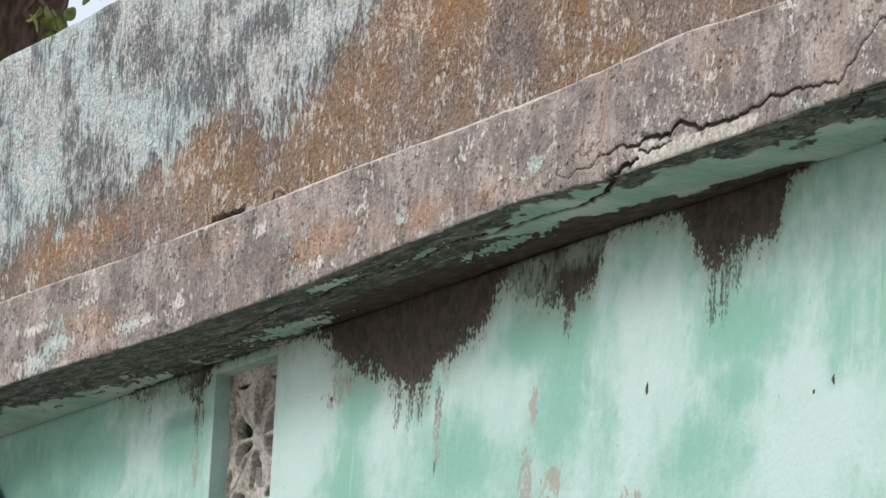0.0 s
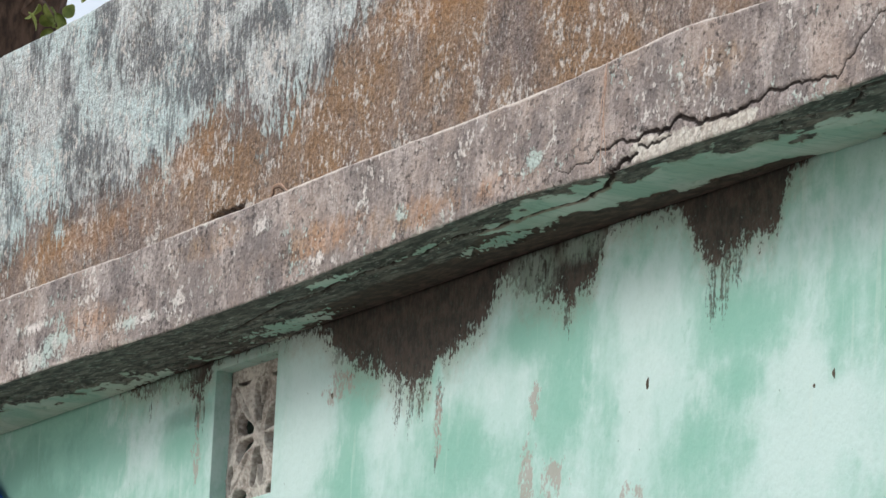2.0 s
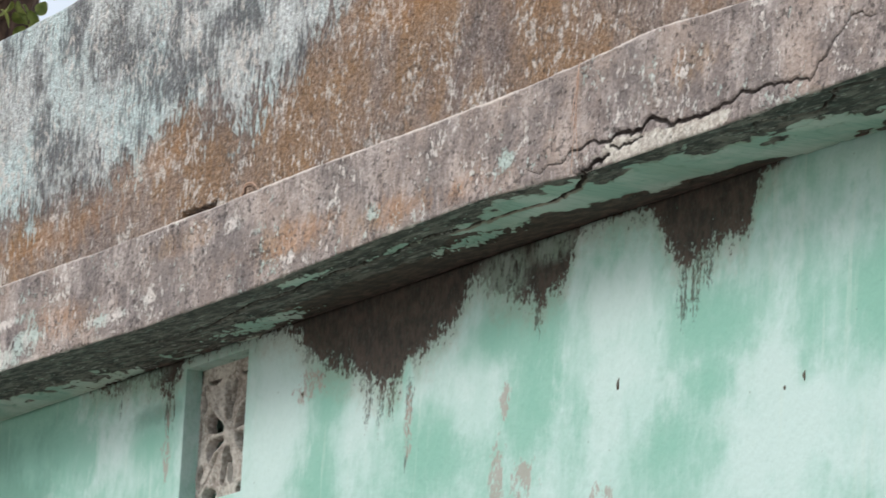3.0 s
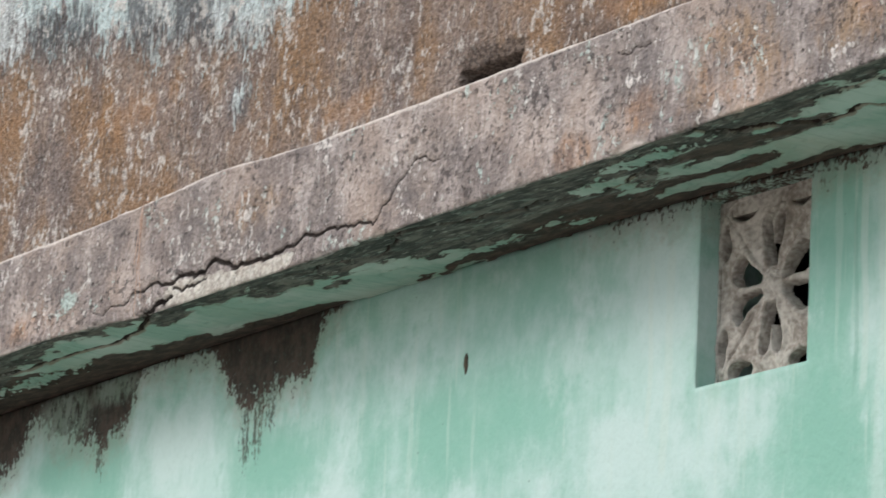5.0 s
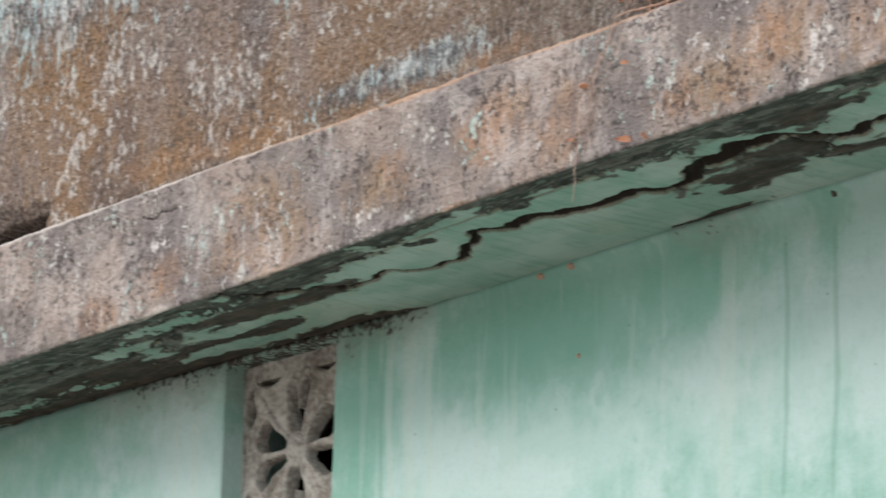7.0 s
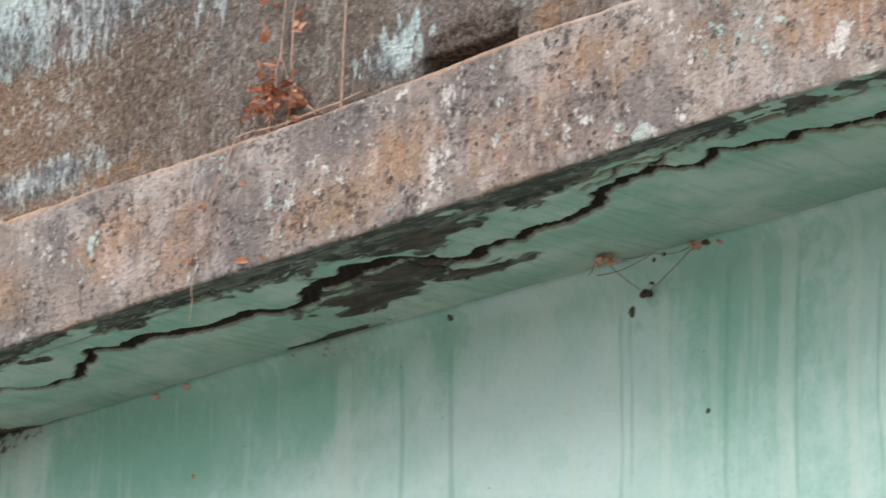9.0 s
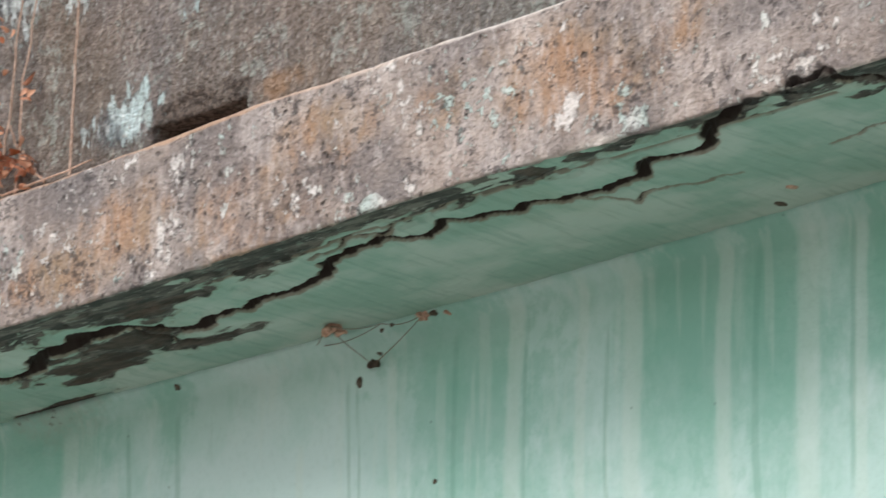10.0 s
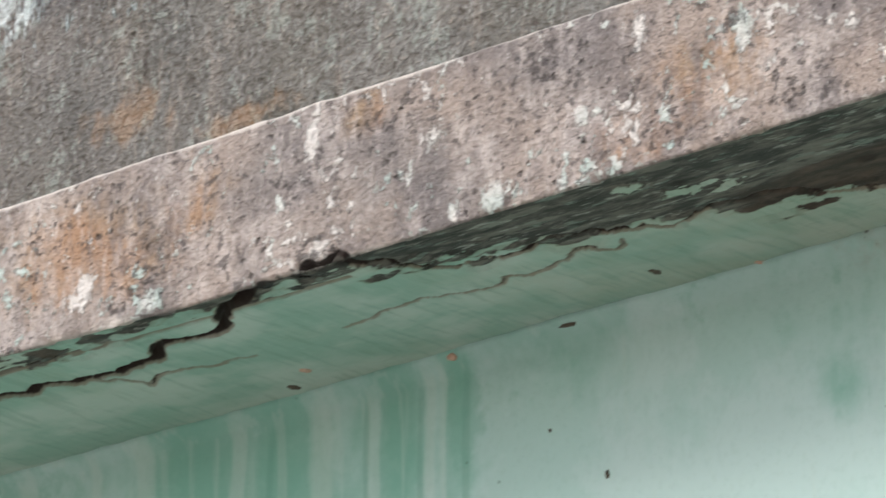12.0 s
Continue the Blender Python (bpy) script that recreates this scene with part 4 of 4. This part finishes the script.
def plain_block(name, size, material, label, category):
    bm = bmesh.new()
    box(bm, *size)
    bmesh.ops.bevel(bm, geom=bm.edges[:], offset=0.01, segments=1, affect="EDGES")
    return tagged(mesh_part(name, bm, material), label, category, kind="structure")


plain_block("wall_left", (X_LEFT, 7.58, 0, X_LEFT + 0.22, 12.75, 4.88), M_INNER, "plain plastered end wall of the house", "wall")
plain_block("wall_right", (X_RIGHT - 0.22, 7.98, 0, X_RIGHT, 12.75, 4.88), M_INNER, "plain plastered end wall of the house", "wall")
plain_block("wall_back", (X_LEFT, 12.75, 0, X_RIGHT, 12.97, 4.88), M_INNER, "plain plastered back wall of the house", "wall")
plain_block("wall_inner", (-13.2, 7.58, 0, -13.0, 12.74, 4.88), M_INNER, "plain plastered partition wall inside the house", "wall")
plain_block("floor", (X_LEFT + 0.23, 7.99, 0.02, X_RIGHT - 0.23, 12.74, 0.15), M_INNER, "bare cement floor inside the dark rooms", "floor")


def ground():
    bm = bmesh.new()
    bmesh.ops.create_grid(bm, x_segments=120, y_segments=120, size=2000)
    for v in bm.verts:
        v.co.z = 0.0 if v.co.length < 60 else noise.noise(v.co * 0.004) * 3.0 - 1.5
    return tagged(mesh_part("ground", bm, M_GROUND), "dry trodden earth yard round the house", "ground", kind="structure")


ground()


# ---------------- pierced cement screens in the vent openings
def vent_screen(cx, cz, w, h):
    """Plate with a flower of drop-shaped holes; holes go through, petals stand proud."""
    root = tagged(new("vent_screen"), "dusty cast cement vent screen with flower-shaped piercing", "vent screen", "vent screens")
    root.location = (cx, wall_y(cx) + 0.060, cz)
    root.rotation_euler = (0, 0, math.atan((wall_y(cx + 0.2) - wall_y(cx - 0.2)) / 0.4))
    n, thick = 150, 0.027
    g = np.linspace(-1, 1, n)
    U, V = np.meshgrid(g, g, indexing="ij")

    def holes(u, v):
        """Above 0 in a hole."""
        out = np.full(u.shape, -1.0)
        for q in range(4):
            flat = q % 2 == 0
            for side in (-1, 1):
                a = math.radians(90 * q + side * (20.0 if flat else 10.5))
                r, t = u * math.cos(a) + v * math.sin(a), -u * math.sin(a) + v * math.cos(a)
                s = np.clip((r - 0.20) / 0.56, 0, 1)
                half = 0.040 + 0.165 * s ** 0.8 if flat else 0.045 + 0.070 * s ** 0.8
                out = np.maximum(out, np.minimum(half * np.sqrt(np.clip(1 - np.clip((s - 0.62) / 0.38, 0, 1) ** 2, 0, 1)) - abs(t), np.minimum(r - 0.19, (0.76 if flat else 0.80) - r)))
        for cu, cv, ru, rv in ((0.86, 0.56, 0.10, 0.20), (0.54, 0.86, 0.22, 0.11)):
            out = np.maximum(out, (1 - np.hypot((abs(u) - cu) / ru, (abs(v) - cv) / rv)) * min(ru, rv))
        return out + field(u * 9, v * 9, 3, 2) * 0.02
    d = holes(U, V)
    e = 0.004
    gu, gv = (holes(U + e, V) - d) / e, (holes(U, V + e) - d) / e
    close = (abs(d) < 0.009) & (gu ** 2 + gv ** 2 > 0.2)
    k = np.where(close, d / np.maximum(gu ** 2 + gv ** 2, 0.2), 0)
    U2, V2 = U - k * gu, V - k * gv
    inside = d > 0.004
    ridge = 0.007 * np.exp(-((d + 0.03) / 0.035) ** 2)
    diag = np.minimum(abs(abs(U) - abs(V)), 1.0)
    petal = 0.009 * bump(0.26 - diag, 0.0, 0.16) * bump(np.hypot(U, V), 0.15, 0.45) * bump(1.25 - np.hypot(U, V), 0, 0.3)
    groove = 0.006 * bump(0.035 - diag, 0.0, 0.03) * bump(np.hypot(U, V), 0.3, 0.5)
    Y = np.where(inside, thick, -ridge - petal + groove + field(U * 14, V * 14, 9, 3) * 0.003)
    deep = inside[:-1, :-1] & inside[1:, :-1] & inside[1:, 1:] & inside[:-1, 1:]
    me = grid_mesh("pierced_plate", np.stack((U2 * w / 2, Y, V2 * h / 2), -1), [M_JALI], None, None, deep)
    plate = new("pierced_plate", me)
    plate.parent = root
    bm = bmesh.new()
    bmesh.ops.create_uvsphere(bm, u_segments=24, v_segments=12, radius=1.0, matrix=pose(0, 0.0, 0) @ Matrix.Diagonal((0.17 * w / 2, 0.013, 0.17 * h / 2, 1)))
    for v in bm.verts:
        v.co.y -= 0.004 * abs(math.cos(4 * math.atan2(v.co.z, v.co.x))) * (v.co.y < 0)
    part("boss", bm, M_JALI, root)
    for name, x0, z0, x1, z1 in (("mortar_bed", -w / 2, -h / 2 - 0.004, w / 2, -h / 2 + 0.008), ("mortar_bed", -w / 2, h / 2 - 0.042, w / 2, h / 2 + 0.004),
                                 ("mortar_bed", -w / 2 - 0.004, -h / 2, -w / 2 + 0.008, h / 2), ("mortar_bed", w / 2 - 0.008, -h / 2, w / 2 + 0.004, h / 2)):
        bm = bmesh.new()
        box(bm, x0, -0.004, z0, x1, thick + 0.003, z1)
        part(name, bm, M_JALI, root)
    return root


for x0, x1, z0, z1 in OPENINGS:
    vent_screen((x0 + x1) / 2, (z0 + z1) / 2, x1 - x0, z1 - z0)


# ---------------- dried creeper on the parapet and band
def tube(bm, pts, r0, r1, sides=5):
    """A thin round stem through points."""
    rings = []
    for i, p in enumerate(pts):
        p = Vector(p)
        d = (Vector(pts[min(i + 1, len(pts) - 1)]) - Vector(pts[max(i - 1, 0)])).normalized()
        a = d.orthogonal().normalized()
        b = d.cross(a)
        r = r0 + (r1 - r0) * i / max(len(pts) - 1, 1)
        rings.append([bm.verts.new(p + (a * math.cos(2 * math.pi * k / sides) + b * math.sin(2 * math.pi * k / sides)) * r) for k in range(sides)])
    for p, q in zip(rings, rings[1:]):
        for k in range(sides):
            bm.faces.new((p[k], p[(k + 1) % sides], q[(k + 1) % sides], q[k]))
    bm.faces.new(rings[0])
    bm.faces.new(rings[-1][::-1])


def wander(a, b, n, sway, rnd):
    a, b = Vector(a), Vector(b)
    pts, off = [], Vector((0, 0, 0))
    for i in range(n + 1):
        t = i / n
        pts.append(a.lerp(b, t) + off * math.sin(math.pi * t))
        off += Vector((rnd.uniform(-sway, sway), rnd.uniform(-sway, sway) * 0.3, rnd.uniform(-sway, sway) * 0.5))
    return pts


def leaf_mesh(name, length, curl, material, rnd):
    """A curled leaf blade with a fold along its rib."""
    bm = bmesh.new()
    rows = []
    for i in range(6):
        t = i / 5
        w = length * 0.36 * math.sin(math.pi * (0.06 + 0.9 * t)) ** 0.8
        z = -curl * length * t * t
        rows.append([bm.verts.new((s * w, t * length, z + abs(s) * w * 0.5 + rnd.uniform(-1, 1) * length * 0.02)) for s in (-1, -0.5, 0, 0.5, 1)])
    for p, q in zip(rows, rows[1:]):
        for k in range(4):
            bm.faces.new((p[k], p[k + 1], q[k + 1], q[k]))
    bmesh.ops.solidify(bm, geom=bm.faces[:], thickness=length * 0.012)
    me = bpy.data.meshes.new(name)
    bm.to_mesh(me)
    bm.free()
    me.shade_smooth()
    me.materials.append(material)
    return me


def creeper():
    rnd = random.Random(5)
    root = tagged(new("dried_creeper"), "dried creeper with curled orange-brown leaves hanging over the cement band", "creeper")
    root.location = (-8.85, 7.045, 5.2)
    o = root.location.copy()
    runs = [((-8.86, 7.047, 5.205), (-8.79, 7.045, 5.70), 0.012), ((-8.80, 7.047, 5.205), (-8.74, 7.045, 5.66), 0.010),
            ((-8.62, 7.046, 5.205), (-8.60, 7.046, 5.72), 0.004), ((-8.84, 7.046, 5.21), (-8.55, 7.045, 5.222), 0.006),
            ((-8.84, 7.044, 5.212), (-8.90, 6.992, 5.190), 0.002), ((-8.90, 6.992, 5.190), (-9.02, 6.990, 5.02), 0.010),
            ((-9.02, 6.990, 5.02), (-9.03, 6.986, 4.81), 0.006), ((-8.70, 7.044, 5.206), (-8.82, 7.044, 5.36), 0.014),
            ((-8.95, 6.990, 5.12), (-9.06, 6.988, 4.93), 0.008)]
    for a, b, sway in runs:
        bm = bmesh.new()
        thin = 0.5 if a[1] < 7.0 else 1.0
        tube(bm, [p - o for p in wander(a, b, 12, sway, rnd)], 0.0030 * thin, 0.0018 * thin)
        part("stem", bm, M_STEM, root)
    meshes = [leaf_mesh("leaf", rnd.uniform(0.014, 0.024), rnd.uniform(0.4, 1.8), M_DRYLEAF, rnd) for _ in range(6)]
    spots = [(-8.83 + rnd.gauss(0, 0.045), 7.03 + rnd.uniform(-0.02, 0.005), 5.235 + abs(rnd.gauss(0, 0.045))) for _ in range(52)]
    spots += [(-8.84 + rnd.gauss(0, 0.022), 7.035, rnd.uniform(5.29, 5.60)) for _ in range(14)]
    spots += [(-8.755 + rnd.gauss(0, 0.02), 7.035, rnd.choice((5.24, 5.40)) + rnd.gauss(0, 0.022)) for _ in range(14)]
    spots += [(-8.849, 6.985, 5.075), (-8.797, 6.985, 4.912), (-9.013, 6.985, 5.06), (-8.835, 6.985, 4.905), (-9.03, 6.985, 4.95), (-10.02, 6.988, 5.10)][:5]
    for s in spots:
        leaf = new("leaf", rnd.choice(meshes))
        leaf.parent = root
        leaf.matrix_basis = Matrix.Translation(Vector(s) - o) @ Euler((rnd.uniform(0, 6.3), rnd.uniform(0, 6.3), rnd.uniform(0, 6.3))).to_matrix().to_4x4()


creeper()


def hanging_roots():
    """Two thin dead roots that hang over the band."""
    rnd = random.Random(9)
    root = tagged(new("dead_roots"), "thin pale dead roots hanging down over the cement band", "roots")
    o = Vector((-12.98, 7.0, 5.19))
    root.location = o
    for x, z, sway in ((-12.985, 4.885, 0.005), (-12.955, 4.93, 0.006), (-13.00, 5.03, 0.006)):
        bm = bmesh.new()
        pts = [Vector((-12.97, 7.04, 5.20)), Vector((-12.972, 6.994, 5.199))] + wander((-12.972, 6.991, 5.18), (x, 6.990, z), 12, sway, rnd)
        tube(bm, [p - o for p in pts], 0.0016, 0.0010, 5)
        part("root_strand", bm, M_STEM, root)


def dry_twig():
    """A curled twig on the ledge, against the parapet."""
    root = tagged(new("dry_twig"), "curled dry brown twig lying on the ledge against the parapet", "twig")
    o = Vector((-15.12, 7.04, 5.20))
    root.location = o
    for s, h in ((0.66, 0.040), (0.5, 0.030)):
        bm = bmesh.new()
        tube(bm, [Vector((-0.10 * s + 0.2 * s * t / 14, 0.004 * math.sin(t), h * math.sin(math.pi * t / 14) ** 0.7)) for t in range(15)], 0.003, 0.0022, 6)
        part("shoot", bm, M_BARK if s < 0.6 else M_STEM, root)


hanging_roots()
dry_twig()


# ---------------- small marks stuck to wall and soffit
def lump(name, x, y, z, rx, ry, rz, material, label, category, group, seed):
    bm = bmesh.new()
    bmesh.ops.create_icosphere(bm, subdivisions=3, radius=1.0)
    for v in bm.verts:
        v.co *= 1 + 0.35 * noise.noise(v.co * 1.7 + Vector((seed * 3.1, seed, 0)))
        v.co = Vector((v.co.x * rx, v.co.y * ry, v.co.z * rz))
    for f in bm.faces:
        f.smooth = True
    ob = mesh_part(name, bm, material)
    ob.location = (x, y, z)
    return tagged(ob, label, category, group)


def on_wall(x, z, rx, rz, material, label, name, category, group, seed):
    return lump(name, x, wall_y(x) + 0.002 - cove(x, z), z, rx, 0.008, rz, material, label, category, group, seed)


WALL_MARKS = [(-15.294, 4.653, .006, .010), (-13.309, 4.405, .007, .020), (-12.327, 4.290, .008, .016), (-12.422, 4.271, .005, .007), (-11.888, 4.630, .009, .026),
              (-8.242, 4.783, .008, .013), (-8.77, 4.872, .008, .008), (-8.019, 4.532, .006, .006), (-6.302, 4.576, .004, .008), (-6.436, 4.688, .003, .004), (-6.371, 4.874, .022, .005)]
for k, (x, z, rx, rz) in enumerate(WALL_MARKS):
    on_wall(x, z, rx, rz, M_DARKMUD, "small dark insect cocoon stuck to the teal wall", "insect_cocoon", "cocoon", "cocoons on the wall", k)
for k, (x, z) in enumerate([(-9.736, 4.876), (-9.625, 4.878), (-6.656, 4.876), (-9.61, 4.67)]):
    on_wall(x, z, 0.013 if k < 3 else 0.005, 0.008 if k < 3 else 0.006, M_MUD, "small pale mud dab under the slab beside the corner", "mud_dab", "mud dab", "mud dabs", k + 20)
for k, (x, y) in enumerate([(-6.935, 7.427), (-5.915, 7.530), (-6.084, 7.438), (-7.022, 7.488)]):
    lump("mud_dab", x, y, Z_SOFFIT, 0.010, 0.014, 0.004, M_MUD if k < 2 else M_DARKMUD, "small mud dab stuck to the soffit paint", "mud dab", "mud dabs", k + 30)


def old_web():
    """Dusty torn web with caught debris in the corner of wall and soffit."""
    rnd = random.Random(3)
    root = tagged(new("old_cobweb"), "dusty torn cobweb with caught plaster crumbs in the corner", "cobweb")
    o = Vector((-8.15, wall_y(-8.15) - 0.02, 4.87))
    root.location = o
    corner = lambda x, dy, dz: Vector((x, wall_y(x) - dy, 4.884 - dz))
    knots = [corner(-8.24, 0.10, 0.0), corner(-8.19, 0.012, 0.075), corner(-8.03, 0.03, 0.004), corner(-7.97, 0.02, 0.004), corner(-8.12, 0.06, 0.012), corner(-8.36, 0.015, 0.004)]
    for i, j, sag in ((0, 1, 0.004), (1, 2, 0.004), (0, 4, 0.01), (4, 2, 0.01), (2, 3, 0.002), (0, 5, 0.008), (5, 4, 0.012)):
        bm = bmesh.new()
        pts = [knots[i].lerp(knots[j], t / 8) - Vector((0, 0, sag * math.sin(math.pi * t / 8))) - o for t in range(9)]
        tube(bm, pts, 0.0011, 0.0008, 4)
        part("strand", bm, M_WEB, root)
    for x, dy, dz, r in ((-8.235, 0.09, 0.004, 0.018), (-8.215, 0.08, 0.014, 0.012), (-8.19, 0.012, 0.072, 0.013), (-8.17, 0.015, 0.055, 0.008),
                         (-8.03, 0.03, 0.006, 0.016), (-8.00, 0.028, 0.006, 0.010), (-7.965, 0.02, 0.008, 0.011), (-8.13, 0.05, 0.02, 0.007), (-8.10, 0.05, 0.015, 0.006)):
        bm = bmesh.new()
        bmesh.ops.create_icosphere(bm, subdivisions=3, radius=r * 0.95)
        for v in bm.verts:
            v.co *= 0.75 + 1.1 * noise.noise(v.co * 75 + Vector((x * 9, 0, 0)))
        bmesh.ops.translate(bm, verts=bm.verts, vec=corner(x, dy, dz) - o)
        part("debris_clump", bm, M_MUD if r > 0.0105 and dz < 0.02 else M_DARKMUD, root)


old_web()


# ---------------- blue sheet hung at the far end of the wall
def blue_sheet():
    bm = bmesh.new()
    n, m = 28, 40
    rows = []
    for i in range(n + 1):
        t = i / n
        row = []
        for j in range(m + 1):
            u = j / m
            x = -18.82 + 1.50 * u * (0.30 + 0.70 * (1 - (1 - t) ** 2.2) ** 0.5)
            z = 4.86 - 1.5 * t
            y = wall_y(x) - 0.03 - 0.05 * math.sin(math.pi * u) * (0.3 + t) - 0.012 * math.sin(u * 17 + t * 2) * t
            row.append(bm.verts.new((x, y, z)))
        rows.append(row)
    for p, q in zip(rows, rows[1:]):
        for k in range(m):
            bm.faces.new((p[k], p[k + 1], q[k + 1], q[k])).smooth = True
    bmesh.ops.solidify(bm, geom=bm.faces[:], thickness=0.004)
    root = tagged(new("blue_tarpaulin"), "blue plastic tarpaulin hung slack on the teal wall", "tarpaulin")
    part("sheet", bm, M_BLUE, root)
    for x in (-18.77, -18.47):
        bm = bmesh.new()
        tube(bm, [(x, wall_y(x) + 0.01, 4.845), (x, wall_y(x) - 0.05, 4.850), (x, wall_y(x) - 0.055, 4.865)], 0.004, 0.003, 6)
        part("nail", bm, M_DARKMUD, root)


blue_sheet()


# ---------------- tree beyond the end of the house
def tree():
    rnd = random.Random(11)
    root = tagged(new("tree"), "tree with dark leaning trunk and broad green leaves beyond the parapet", "tree")
    root.location = (-24.14, 9.72, 0)
    bm = bmesh.new()
    trunk = [(-1.0, 0, -0.05), (-0.9, 0, 2.0), (-0.65, 0.02, 4.5), (-0.36, 0.0, 7.0), (0.12, 0.05, 8.3), (0.75, 0.1, 9.4), (1.2, 0.1, 11.0)]
    tube(bm, trunk, 0.36, 0.20, 14)
    for v in bm.verts:
        v.co += Vector((noise.noise(v.co * 3), noise.noise(v.co * 3 + Vector((5, 0, 0))), 0)) * 0.04
    part("trunk", bm, M_BARK, root)
    limbs = [((-0.2, 0, 7.6), (1.6, 0.3, 9.2)), ((0.4, 0.05, 8.8), (2.4, -0.2, 9.4)), ((-0.3, 0, 7.3), (-2.0, 0.4, 9.2)), ((0.9, 0.1, 9.8), (2.2, 0.6, 11.6)),
             ((1.1, 0.1, 10.6), (-0.6, 0.3, 12.2)), ((0.45, 0.0, 8.12), (1.75, 0.0, 7.81)), ((0.45, 0.0, 8.08), (0.76, 0.0, 7.83)), ((-0.7, 0, 5.5), (-2.4, 0.2, 7.4))]
    for a, b in limbs:
        bm = bmesh.new()
        thin = 0.15 if (Vector(b) - Vector(a)).length < 1.45 else 1.0
        tube(bm, wander(a, b, 8, 0.06 * thin, rnd), 0.09 * thin, 0.025 * thin, 8)
        part("limb", bm, M_BARK, root)
    bm = bmesh.new()
    base = [leaf_mesh("blade", 0.16, 0.35, M_LEAF, rnd) for _ in range(3)]
    for a, b in limbs:
        short = (Vector(b) - Vector(a)).length < 1.45
        for _ in range(13 if short else 26):
            t = rnd.uniform(0.45 if short else 0.3, 1.05)
            c = Vector(a).lerp(Vector(b), t) + Vector((rnd.gauss(0, 0.42), rnd.gauss(0, 0.42), rnd.gauss(0, 0.34))) * (0.16 if short else 1.0)
            m = Matrix.Translation(c) @ Euler((rnd.uniform(-2.4, -0.4), rnd.uniform(-0.6, 0.6), rnd.uniform(0, 6.3))).to_matrix().to_4x4() @ Matrix.Scale(rnd.uniform(0.6, 1.2) * (0.62 if short else 1.0), 4)
            n0 = len(bm.verts)
            bm.from_mesh(rnd.choice(base))
            bm.verts.ensure_lookup_table()
            bmesh.ops.transform(bm, matrix=m, verts=bm.verts[n0:])
    part("crown", bm, M_LEAF, root)


tree()
